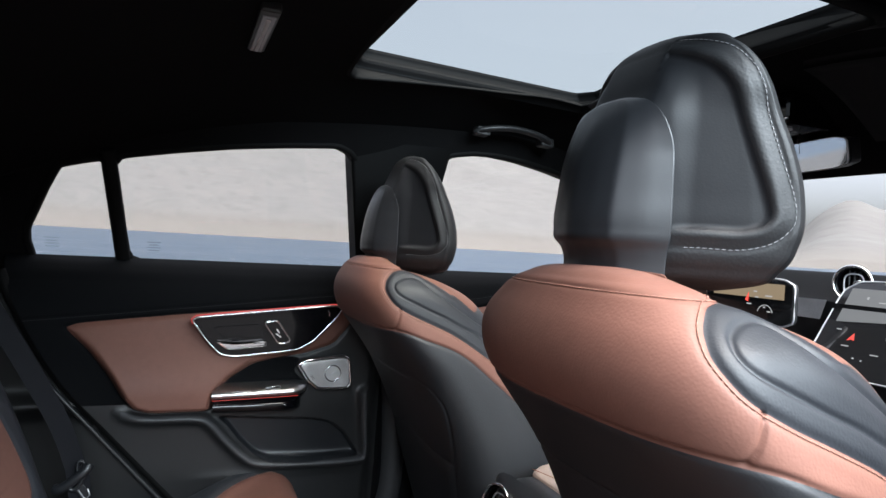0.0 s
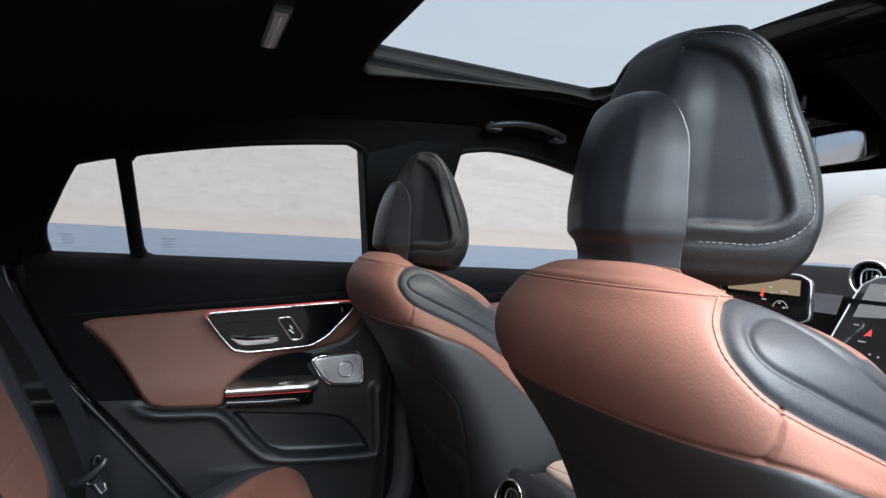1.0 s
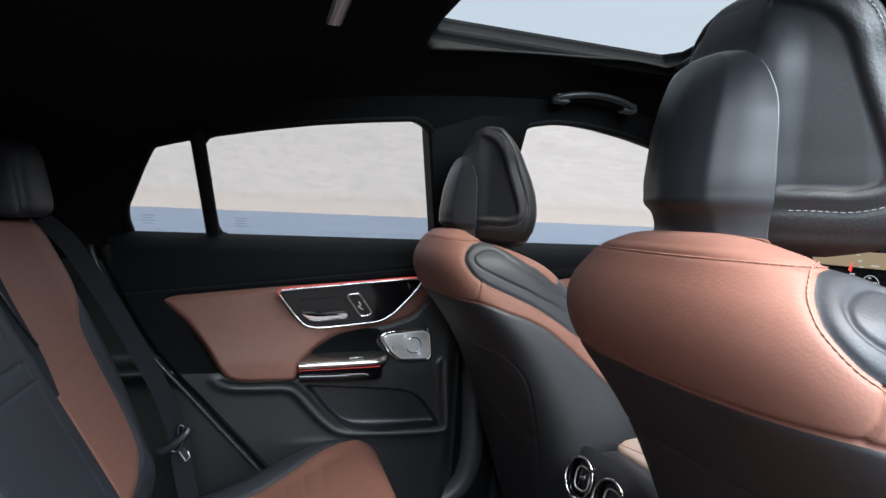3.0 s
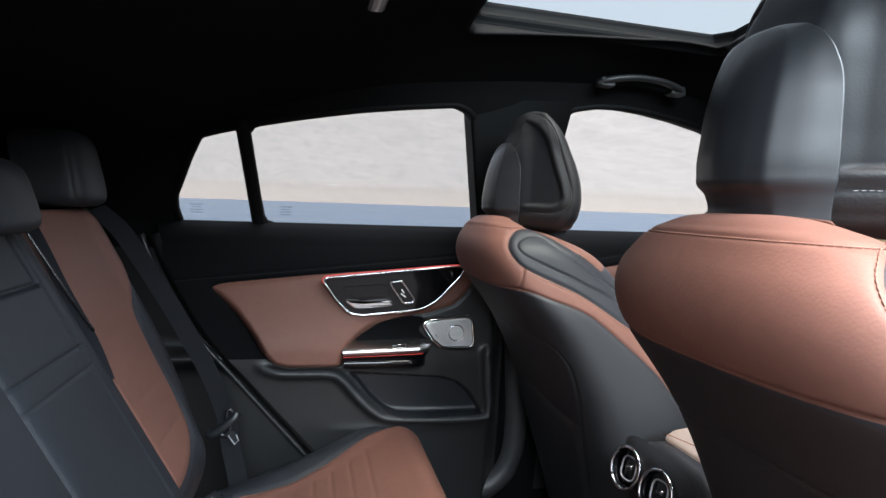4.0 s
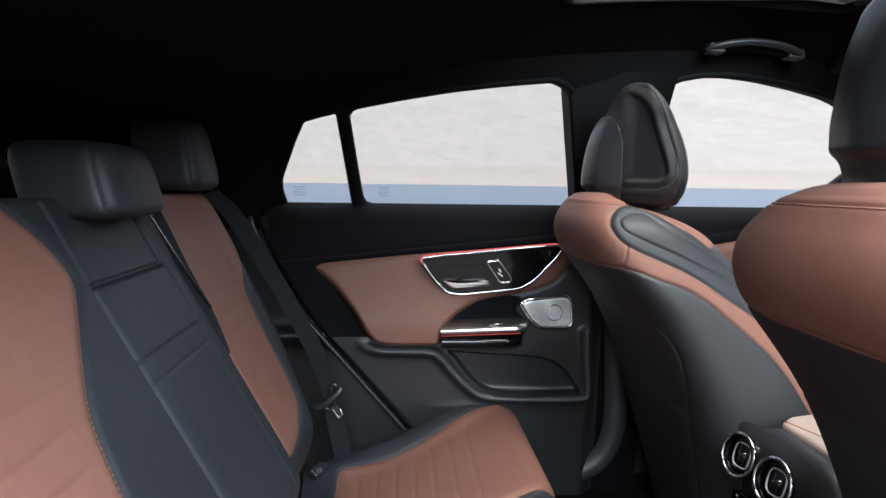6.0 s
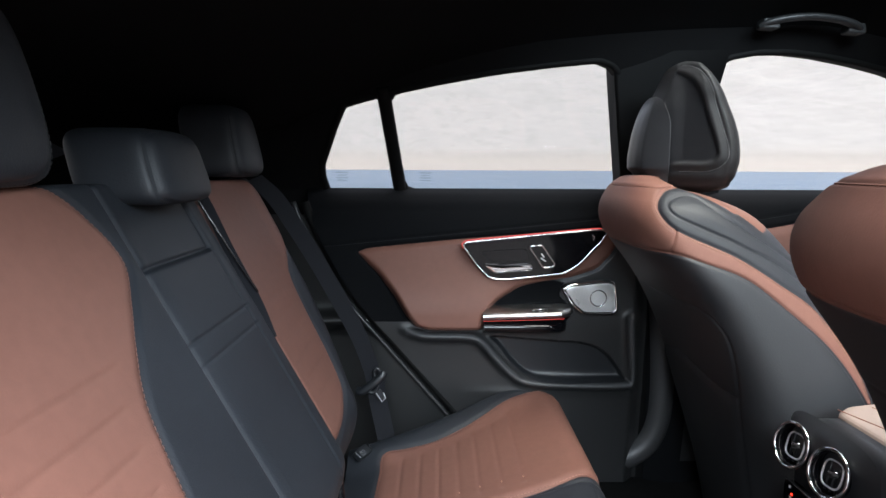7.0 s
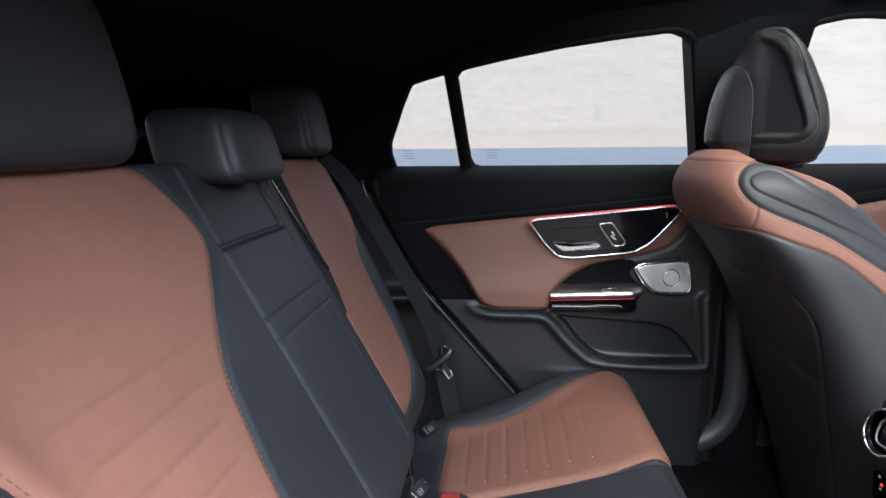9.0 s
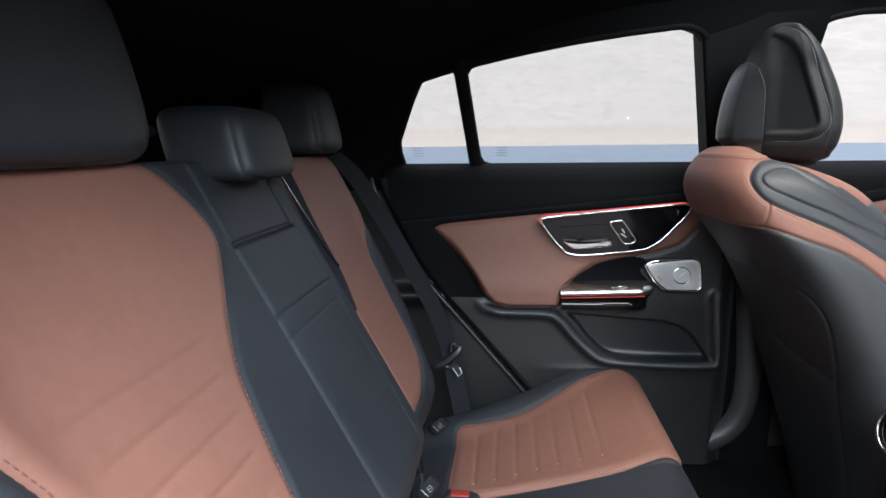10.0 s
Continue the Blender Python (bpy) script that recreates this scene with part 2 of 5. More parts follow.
def block(name, lo, hi, mat, parent=None, label="", bevel=0.005, seg=2):
    bm = bmesh.new()
    bmesh.ops.create_cube(bm, size=1)
    lo, hi = Vector(lo), Vector(hi)
    for v in bm.verts:
        v.co = Vector((lo[k] + (v.co[k] + 0.5) * (hi[k] - lo[k]) for k in range(3)))
    if bevel:
        bmesh.ops.bevel(bm, geom=bm.edges[:], offset=bevel, segments=seg, profile=0.6, affect="EDGES")
    return part(name, bm, mat, parent, label, smooth=False)


def stitches(name, pts, mat, parent, step=0.0068, length=0.0046, radius=0.0009, label=""):
    """A row of short threads along a line, as one seam."""
    p = np.array(pts, float)
    d = np.r_[0, np.cumsum(np.linalg.norm(np.diff(p, axis=0), axis=1))]
    V, F = [], []
    for s in np.arange(0, d[-1] - length, step):
        a, b = (np.array([np.interp(x, d, p[:, k]) for k in range(3)]) for x in (s, s + length))
        t = (b - a) / (np.linalg.norm(b - a) + 1e-9)
        u = np.cross(t, (0.3, 0.5, 0.8))
        u /= np.linalg.norm(u)
        w = np.cross(t, u)
        k0 = len(V)
        for e in (a, (a + b) / 2, b):
            rad = radius * (1.0 if e is not a and e is not b else 0.6)
            for q in range(4):
                g = math.pi / 2 * q
                V.append(e + rad * (math.cos(g) * u + math.sin(g) * w))
        for r in range(2):
            for q in range(4):
                F.append([k0 + 4 * r + q, k0 + 4 * r + (q + 1) % 4, k0 + 4 * r + 4 + (q + 1) % 4, k0 + 4 * r + 4 + q])
    return obj(name, V, F, mat, parent, label)


def contour(V, F, field, keep=None):
    """The longest run of points where field crosses zero on a quad mesh."""
    nxt = {}
    pts = {}
    for f in F:
        hits = []
        for k in range(len(f)):
            i, j = int(f[k]), int(f[(k + 1) % len(f)])
            if (field[i] > 0) != (field[j] > 0):
                key = (min(i, j), max(i, j))
                if key not in pts:
                    t = field[key[0]] / (field[key[0]] - field[key[1]])
                    pts[key] = V[key[0]] + t * (V[key[1]] - V[key[0]])
                hits.append(key)
        if len(hits) == 2 and (keep is None or (keep(pts[hits[0]]) and keep(pts[hits[1]]))):
            nxt.setdefault(hits[0], []).append(hits[1])
            nxt.setdefault(hits[1], []).append(hits[0])
    best, seen = [], set()
    ends = [k for k in nxt if len(nxt[k]) == 1] + list(nxt)
    for k in ends:
        if k in seen:
            continue
        run, cur = [k], k
        seen.add(k)
        while True:
            go = [q for q in nxt[cur] if q not in seen]
            if not go:
                break
            cur = go[0]
            seen.add(cur)
            run.append(cur)
        if len(run) > len(best):
            best = run
    return np.array([pts[k] for k in best])

# ---- outside: ground, sea, mountains ----


def sstep(a, b, x):
    t = np.clip((np.asarray(x, float) - a) / (b - a), 0, 1)
    return t * t * (3 - 2 * t)


def wobble(x, y, seed=0.0):
    """Rough ridges as a sum of folded waves."""
    out, amp, f = 0, 1.0, 1.0
    for k in range(6):
        a = 1.7 * k + seed
        s = np.sin(f * (x * math.cos(a) + y * math.sin(a)) + 2.1 * k + seed) * np.cos(f * 0.7 * (y * math.cos(a) - x * math.sin(a)) + k)
        out = out + amp * (1 - 2 * np.abs(s))
        amp, f = amp * 0.55, f * 1.9
    return out


QUAY = material("dark_quay_asphalt", (0.055, 0.055, 0.057), 0.85, vary=0.15, scale=2, grain=0.004, grain_scale=60, tex="noise")
SEA = material("choppy_blue_sea", (0.028, 0.050, 0.080), 0.34, vary=0.25, scale=0.05, spec=0.22, grain=1.2, grain_scale=0.35, tex="noise", bump=0.5)
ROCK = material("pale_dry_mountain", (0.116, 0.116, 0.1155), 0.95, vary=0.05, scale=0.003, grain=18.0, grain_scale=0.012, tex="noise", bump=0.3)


def mixed_in(m, colour, value, lo, hi, invert=False):
    """Lays a second colour over a material's base where a value lies between lo and hi or beyond."""
    n, l = m.node_tree.nodes, m.node_tree.links
    b = n["Principled BSDF"]
    old = b.inputs["Base Color"].links[0].from_socket
    ramp, mix = n.new("ShaderNodeMapRange"), n.new("ShaderNodeMix")
    ramp.interpolation_type, mix.data_type = "SMOOTHSTEP", "RGBA"
    ramp.inputs["From Min"].default_value, ramp.inputs["From Max"].default_value = lo, hi
    ramp.inputs["To Min"].default_value, ramp.inputs["To Max"].default_value = (1, 0) if invert else (0, 1)
    l.new(value, ramp.inputs["Value"])
    l.new(ramp.outputs[0], mix.inputs["Factor"])
    l.new(old, mix.inputs["A"])
    mix.inputs["B"].default_value = (*colour, 1)
    l.new(mix.outputs["Result"], b.inputs["Base Color"])


def noise_of(m, scale, detail, stretch=(1, 1, 1)):
    n, l = m.node_tree.nodes, m.node_tree.links
    co, mp, tx = n.new("ShaderNodeTexCoord"), n.new("ShaderNodeMapping"), n.new("ShaderNodeTexNoise")
    mp.inputs["Scale"].default_value = stretch
    tx.inputs["Scale"].default_value, tx.inputs["Detail"].default_value, tx.inputs["Roughness"].default_value = scale, detail, 0.62
    l.new(co.outputs["Object"], mp.inputs["Vector"])
    l.new(mp.outputs[0], tx.inputs["Vector"])
    return tx.outputs["Fac"]


# scrub and scree on the slopes, sandy foot along the shore, pale flecked waves
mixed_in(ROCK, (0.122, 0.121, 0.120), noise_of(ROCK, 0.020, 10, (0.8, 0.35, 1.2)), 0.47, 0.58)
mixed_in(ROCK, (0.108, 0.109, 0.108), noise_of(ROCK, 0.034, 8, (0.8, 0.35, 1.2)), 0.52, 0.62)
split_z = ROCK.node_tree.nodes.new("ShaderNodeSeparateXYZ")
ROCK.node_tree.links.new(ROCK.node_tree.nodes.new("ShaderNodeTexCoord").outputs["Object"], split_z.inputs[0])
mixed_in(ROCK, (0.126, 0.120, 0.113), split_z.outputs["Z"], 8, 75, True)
mixed_in(SEA, (0.30, 0.32, 0.34), noise_of(SEA, 0.8, 6, (1, 0.3, 1)), 0.62, 0.68)

V, F = grid(lambda u, v: (6000 * (u - 0.5) * (0.002 + v) ** 1.0 * 2, 28 + 9000 * v**3, -2.2 + 0 * u), 40, 60)
tagged(obj("water", V, F, SEA), "choppy pale blue sea out to the far shore", "sea", kind="structure")
V, F = grid(lambda u, v: (-4000 + 8000 * u, -4000 + 4026 * v, -0.02 - 0.0 * u), 12, 12)
tagged(obj("ground", V, F, QUAY), "dark asphalt quay the car is parked on", "ground", kind="structure")


def mountain(u, v):
    deg = -75 + 165 * u
    az = np.radians(deg)
    far = 1700 + 3800 * v
    rise = table(deg, [(-75, 12.5), (-30, 13), (0, 12.5), (15, 12), (30, 11.5), (38, 10), (44, 6.5), (48, 3.2), (50.7, 2.4), (52.1, 3.9), (54.3, 4.9), (56.1, 4.2), (60, 3.5), (75, 3), (90, 2)], 1)
    up = 5500 * np.tan(np.radians(rise)) * v**0.85
    up = up + 30 * wobble(far * np.sin(az) / 420, far * np.cos(az) / 420) * sstep(0.0, 0.25, v) * np.minimum(1, rise / 8)
    return far * np.sin(az), far * np.cos(az), np.where(v < 0.01, -6, np.maximum(up, -3) + 3)


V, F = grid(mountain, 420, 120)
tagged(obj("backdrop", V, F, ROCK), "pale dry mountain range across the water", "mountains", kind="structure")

# ---- car body round the cabin ----


def side_y(z):
    """Inner face of the body side: upright below the window line, leaning inwards above it."""
    return np.where(z > 1.09, 0.752 - 0.65 * (z - 1.09), 0.752)


REAR_WIN = [(-0.103, 1.089), (0.16, 1.09), (0.455, 1.092), (0.430, 1.199), (0.400, 1.306), (0.378, 1.345), (0.355, 1.366), (0.328, 1.375), (0.22, 1.365), (0.103, 1.351), (-0.018, 1.331), (-0.135, 1.308), (-0.12, 1.199)]
QUARTER = [(-0.296, 1.089), (-0.135, 1.089), (-0.149, 1.199), (-0.161, 1.302), (-0.195, 1.294), (-0.238, 1.282), (-0.262, 1.238), (-0.303, 1.15), (-0.304, 1.125)]
FRONT_WIN = [(0.645, 1.083), (1.0, 1.085), (1.448, 1.1), (1.331, 1.204), (1.171, 1.287), (1.0, 1.352), (0.897, 1.373), (0.807, 1.387), (0.736, 1.393), (0.668, 1.392), (0.617, 1.383), (0.594, 1.37), (0.586, 1.348), (0.603, 1.248)]


def dense(poly, n=5):
    p = np.array(poly, float)
    q = np.roll(p, -1, 0)
    return np.concatenate([p[i] + (q[i] - p[i]) * np.linspace(0, 1, n, endpoint=False)[:, None] for i in range(len(p))])


def rounded(poly, rounds=2):
    """Corners of a closed outline cut and smoothed."""
    p = np.array(poly, float)
    for _ in range(rounds):
        q = np.roll(p, -1, 0)
        p = np.stack([0.88 * p + 0.12 * q, 0.12 * p + 0.88 * q], 1).reshape(-1, 2)
    return p




def grown(poly, by):
    """An outline pushed outwards."""
    p = np.array(poly, float)
    e = np.roll(p, -1, 0) - np.roll(p, 1, 0)
    n = np.stack([e[:, 1], -e[:, 0]], 1) / (np.linalg.norm(e, axis=1, keepdims=True) + 1e-9)
    return p + by * n


wins = [grown(rounded(w), 0.008) for w in (REAR_WIN, dense(QUARTER, 2), FRONT_WIN)]


def roof_edge(x):
    rows = [(-1.2, 0.98), (-0.9, 1.06), (-0.5, 1.20), (-0.3, 1.272), (-0.234, 1.298), (-0.137, 1.324), (0.106, 1.37), (0.343, 1.395), (0.5, 1.405), (0.65, 1.41), (0.764, 1.414), (0.93, 1.392), (1.03, 1.37), (1.2, 1.30), (1.5, 1.13), (1.8, 1.05)]
    return table(np.asarray(x, float), rows, 1)


def wall(u, v):
    x = -1.2 + 3.0 * u
    z = 0.30 + (roof_edge(x) - 0.265) * v
    return x, side_y(z), z


V, F = grid(wall, 500, 190)
faces = [list(f) for f in F]
for w in wins:
    V, _, faces = cut(V, faces, away(V[:, [0, 2]], w, True))
out = V.copy()
wall_left = tagged(skin("wall_left", V, faces, LINER, None), "black inner body side with window openings", "car body", kind="structure")
out[:, 1] += 0.06
tagged(skin("wall_left_outer", out, faces, PAINT, None), "dark painted outer skin of the car's side", "car body", kind="structure")

for k, (w, nm) in enumerate(zip(wins, ("rear door window", "small fixed quarter window", "front door window"))):
    win = empty(f"window_{k + 1}", f"clear {nm} with a black rubber seal", "window", kind="structure")
    d = dense(w, 3)
    ring = np.stack([d[:, 0], side_y(d[:, 1]) + 0.005, d[:, 1]], 1)
    tube("seal", ring, 0.0085, RUBBER, win, "black rubber seal", closed=True, sides=8, up=(0, 1, 0))
    rr = np.array([[x, side_y(z) + y, z] for y in (0.0, 0.06) for x, z in d])
    n = len(d)
    obj("reveal", rr, [[i, (i + 1) % n, n + (i + 1) % n, n + i] for i in range(n)], RUBBER, win)
    V = np.stack([d[:, 0], side_y(d[:, 1]) + 0.03, d[:, 1]], 1)
    pane = obj("pane", V, [list(range(n))], REARGLASS if k < 2 else SIDEGLASS, win, smooth=False)
    pane.visible_shadow = False
    if k < 2:
        # small maker's print in the lower rear corner, as bars
        x0 = (-0.072, -0.283)[k]
        for r, wd in ((0, 0.030), (1, 0.022), (2, 0.030), (3, 0.026)):
            z = 1.132 - 0.0065 * r
            V = [(x0 + (0.03 - wd) / 2 + a * wd, side_y(z + b * 0.0028) + 0.0285, z + b * 0.0028) for a, b in ((0, 0), (1, 0), (1, 1), (0, 1))]
            obj("print_bar", V, [[0, 1, 2, 3]], PRINT, win, smooth=False)

# strip between door window and quarter window, B pillar cover
pil = empty("window_divider", "black upright bar between the door window and the quarter window", "window bar", kind="structure")
tube("bar", [(x, side_y(z) - 0.004, z) for x, z in smooth_line([(-0.119, 1.08), (-0.134, 1.2), (-0.150, 1.325)])], 0.016, RUBBER, pil, flat=0.6, up=(0, 1, 0))

# headliner with the opening of the sunroof
ROOF_HOLE = rounded(dense([(0.286, -0.345), (0.838, -0.345), (0.836, 0.0), (0.850, 0.22), (0.864, 0.305), (0.84, 0.345), (0.286, 0.345)], 4), 2)


def liner_z(x, y):
    e = roof_edge(x)
    return e + 0.122 * (1 - np.abs(np.clip(y / 0.615, -1, 1)) ** 2.6) * sstep(1.5, 0.9, x)


def liner(u, v):
    x = -1.2 + 2.42 * v
    ye = side_y(roof_edge(x)) + 0.02
    y = -ye + 2 * ye * u
    return x, y, liner_z(x, y)


V, F = grid(liner, 150, 240)
REAR_GLASS = rounded(dense([(-1.17, -0.46), (-0.77, -0.44), (-0.77, 0.44), (-1.17, 0.46)], 6), 2)
V, _, faces = cut(V, [list(f) for f in F], away(V[:, :2], ROOF_HOLE, True))
V, _, faces = cut(V, faces, away(V[:, :2], REAR_GLASS, True))
tagged(skin("ceiling", V, faces, LINER, None), "black fabric headliner", "headliner", kind="structure")
V2, F2 = grid(liner, 60, 90)
V2[:, 2] += 0.075
V2, _, faces = cut(V2, [list(f) for f in F2], away(V2[:, :2], np.array([(0.20, -0.55), (1.0, -0.55), (1.0, 0.55), (0.20, 0.55)]), True))
V2, _, faces = cut(V2, faces, away(V2[:, :2], REAR_GLASS, True))
tagged(skin("roof_skin", V2, faces, PAINT, None), "dark painted roof of the car", "car roof", kind="structure")

V = np.column_stack([REAR_GLASS, liner_z(REAR_GLASS[:, 0], REAR_GLASS[:, 1]) + 0.04])
back_glass = tagged(obj("window_6", V, [list(range(len(V)))], SIDEGLASS, None, "", False), "sloping rear window above the shelf", "rear window", kind="structure")
back_glass.visible_shadow = False

roof_win = empty("window_4", "tinted sunroof glass in a black stepped frame", "sunroof", kind="structure")
hole = dense(ROOF_HOLE, 3)
n = len(hole)


def ring_at(f, z=None, dz=0.0, out=0.0):
    """A ring between the headliner's edge (f = 0) and the edge of the glass (f = 1)."""
    q = np.column_stack([0.318 + (hole[:, 0] - 0.286) / 0.584 * 0.545, hole[:, 1] * 0.362 / 0.345])
    p = hole * (1 - f) + q * f + np.sign(hole - np.array([0.57, 0.0])) * out
    zz = liner_z(hole[:, 0], hole[:, 1]) + dz if z is None else z + dz - 0.042 * (p[:, 0] - 0.32)
    return np.column_stack([p, zz])


rings = [ring_at(0, dz=0.0, out=0.004), ring_at(0, dz=-0.003, out=-0.003), ring_at(0.1, dz=0.003, out=-0.004), ring_at(0.3, z=1.508), ring_at(0.3, z=1.512, out=0.012), ring_at(0.5, z=1.520, out=0.012), ring_at(0.6, z=1.523), ring_at(0.8, z=1.535), ring_at(0.8, z=1.538, out=0.010), ring_at(0.95, z=1.550, out=0.004), ring_at(1.0, z=1.556), ring_at(1.0, z=1.558, out=0.06)]
V = np.concatenate(rings)
F = [[r * n + i, r * n + (i + 1) % n, (r + 1) * n + (i + 1) % n, (r + 1) * n + i] for r in range(len(rings) - 1) for i in range(n)]
obj("frame", V, F, FRAME, roof_win, "black stepped frame")
tube("track", ring_at(0.7, z=1.530, out=0.003), 0.004, FRAME, roof_win, closed=True)
top = ring_at(1.0, z=1.5595, out=0.10)
pane = obj("pane", top, [list(range(n))], ROOFGLASS, roof_win, smooth=False)
pane.visible_shadow = False

# side of the car behind the camera, with the open rear doorway, floor, tail and cowl
# unseen wall; doorway's rear edge set forward to keep lamp light off the bench
RIGHT_HOLES = [rounded([(-0.05, 0.42), (0.46, 0.42), (0.54, 1.0), (0.56, 1.43), (0.2, 1.42), (-0.18, 1.33), (-0.27, 1.12), (-0.27, 0.95), (-0.18, 0.7)], 2), rounded(FRONT_WIN)]
V, F = grid(wall, 160, 70)
V[:, 1] *= -1
faces = [list(f) for f in F]
for w in RIGHT_HOLES:
    V, _, faces = cut(V, faces, away(V[:, [0, 2]], w, True))
tagged(skin("wall_right", V, faces, LINER, None), "black inner body side with the open rear doorway", "car body", kind="structure")
out = V.copy()
out[:, 1] -= 0.06
tagged(skin("wall_right_outer", out, faces, PAINT, None), "dark painted outer skin of the car's side", "car body", kind="structure")
tagged(block("floor", (-1.2, -0.745, 0.26), (1.8, 0.745, 0.33), CARPET, None, "", 0.01), "black carpeted floor", "floor", kind="structure")
V, F = grid(lambda u, v: (-1.2 + 0 * u, -0.75 + 1.5 * u, 0.3 + (liner_z(-1.2 + 0 * u, -0.75 + 1.5 * u) - 0.3) * v), 20, 10)
tagged(obj("wall_tail", V, F, LINER), "black rear end of the cabin", "car body", kind="structure")
V, F = grid(lambda u, v: (-1.2 + 0.75 * u, -0.74 + 1.48 * v, 0.98 + 0.03 * u), 8, 12)
tagged(obj("parcel_shelf", V, F, CARPET), "black shelf behind the rear seats", "shelf", kind="structure")
V, F = grid(lambda u, v: (1.78 + 0.03 * u, -0.75 + 1.5 * v, 0.3 + 0.8 * u), 6, 10)
tagged(obj("wall_front", V, F, PLASTIC), "black bulkhead in front of the dashboard", "car body", kind="structure")
V, F = grid(lambda u, v: (1.8 + 1.0 * u, -0.75 + 1.5 * v, 1.10 - 0.10 * u**2), 8, 10)
tagged(obj("bonnet", V, F, PAINT), "dark painted bonnet beyond the windscreen", "car bonnet", kind="structure")
V, F = grid(lambda u, v: (1.2 + 0.6 * v, (-1 + 2 * u) * (0.60 + 0.13 * v), 1.395 - 0.10 * np.abs(-1 + 2 * u) ** 3 - 0.30 * v), 30, 12)
ws = tagged(obj("window_5", V, F, SIDEGLASS), "clear windscreen", "windscreen", kind="structure")
ws.visible_shadow = False
for s in (1, -1):
    p = [(1.16, s * 0.598, 1.335), (1.32, s * 0.63, 1.245), (1.5, s * 0.67, 1.15), (1.8, s * 0.735, 1.04)]
    tagged(tube("a_pillar", smooth_line(p), 0.035, LINER, None), "black windscreen pillar cover", "pillar", kind="structure")
tagged(tube("windscreen_header", smooth_line([(1.2, -0.6, 1.30), (1.225, -0.35, 1.365), (1.235, 0, 1.39), (1.225, 0.35, 1.365), (1.2, 0.6, 1.30)]), 0.022, LINER, None), "black windscreen header", "header", kind="structure")

# ---- front seats ----
SEAT = [  # height, rear, widest, front, half width
    (0.38, 0.575, 0.68, 0.82, 0.245), (0.50, 0.545, 0.66, 0.81, 0.248), (0.60, 0.515, 0.63, 0.79, 0.248), (0.70, 0.482, 0.60, 0.765, 0.247),
    (0.78, 0.455, 0.57, 0.755, 0.243), (0.86, 0.42, 0.53, 0.72, 0.236), (0.92, 0.388, 0.49, 0.678, 0.230), (0.97, 0.352, 0.445, 0.637, 0.225),
    (1.01, 0.318, 0.41, 0.60, 0.217), (1.05, 0.297, 0.385, 0.557, 0.205), (1.08, 0.289, 0.37, 0.45, 0.187), (1.10, 0.291, 0.362, 0.425, 0.168),
    (1.115, 0.298, 0.358, 0.405, 0.149), (1.125, 0.309, 0.356, 0.390, 0.126), (1.131, 0.323, 0.355, 0.38, 0.098), (1.134, 0.34, 0.355, 0.37, 0.05)]
INSERT = smooth_line([(0.47, 1.078), (0.44, 1.099), (0.41, 1.114), (0.388, 1.119), (0.368, 1.117), (0.354, 1.110), (0.341, 1.097), (0.336, 1.081), (0.343, 1.064), (0.357, 1.051), (0.386, 1.037), (0.425, 1.021), (0.47, 1.001), (0.535, 0.962), (0.607, 0.914), (0.68, 0.822), (0.73, 0.73), (0.78, 0.60), (0.82, 0.36)])
OVAL = smooth_line([(0.370, 1.102), (0.357, 1.095), (0.353, 1.084), (0.362, 1.0725), (0.387, 1.060), (0.418, 1.046), (0.451, 1.033), (0.481, 1.019), (0.53, 0.998), (0.585, 0.962), (0.62, 0.935), (0.645, 0.935), (0.61, 0.972), (0.53, 1.022), (0.498, 1.040), (0.457, 1.065), (0.434, 1.081), (0.42, 1.093), (0.405, 1.104), (0.388, 1.106)], True)
SHELL = smooth_line([(0.20, 1.003), (0.30, 1.006), (0.36, 1.007), (0.411, 0.994), (0.479, 0.968), (0.549, 0.916), (0.621, 0.856), (0.683, 0.78), (0.72, 0.72), (0.76, 0.60), (0.80, 0.36)])


def even_turn(u, n):
    """Angles at which a rounded outline's points lie evenly spaced."""
    a = np.linspace(0, 2 * np.pi, 4001)
    c, t = superring(a, n)
    d = np.r_[0, np.cumsum(np.hypot(np.diff(c), np.diff(t)))]
    return np.interp(u * d[-1], d, a)


def superring(a, n):
    """A rounded unit outline: sideways and fore-and-aft."""
    c, s = np.cos(a), np.sin(a)
    return np.sign(c) * np.abs(c) ** (2 / n), np.sign(s) * np.abs(s) ** (2 / n)


def seat_curves():
    """Rear, widest, front and half width of the backrest over its height, evened out."""
    z = np.linspace(0.30, 1.1352, 2400)
    low = np.minimum(z, 1.05)
    rear, wide, front, half = (table(low, SEAT, k) for k in (1, 2, 3, 4))
    t = np.clip((z - 1.05) / 0.0852, 0, 1)
    k = (1 - t**2.3) ** (1 / 2.3)
    raw = [0.355 - (0.355 - rear) * k**0.85, 0.355 + (wide - 0.355) * k, 0.362 + (front - 0.362) * k**4.0, half * (0.06 + 0.94 * k)]
    step = z[1] - z[0]
    g = np.exp(-0.5 * (np.arange(-180, 181) * step / 0.017) ** 2)
    w = sstep(1.095, 1.125, z)
    out = []
    for y in raw:
        slope = (y[180] - y[0]) / 180
        pad = np.r_[y[0] - slope * np.arange(180, 0, -1), y, np.full(180, y[-1])]
        out.append(np.convolve(pad, g / g.sum(), "valid") * (1 - w) + y * w)
    return z, out


SEAT_Z, SEAT_FIT = seat_curves()


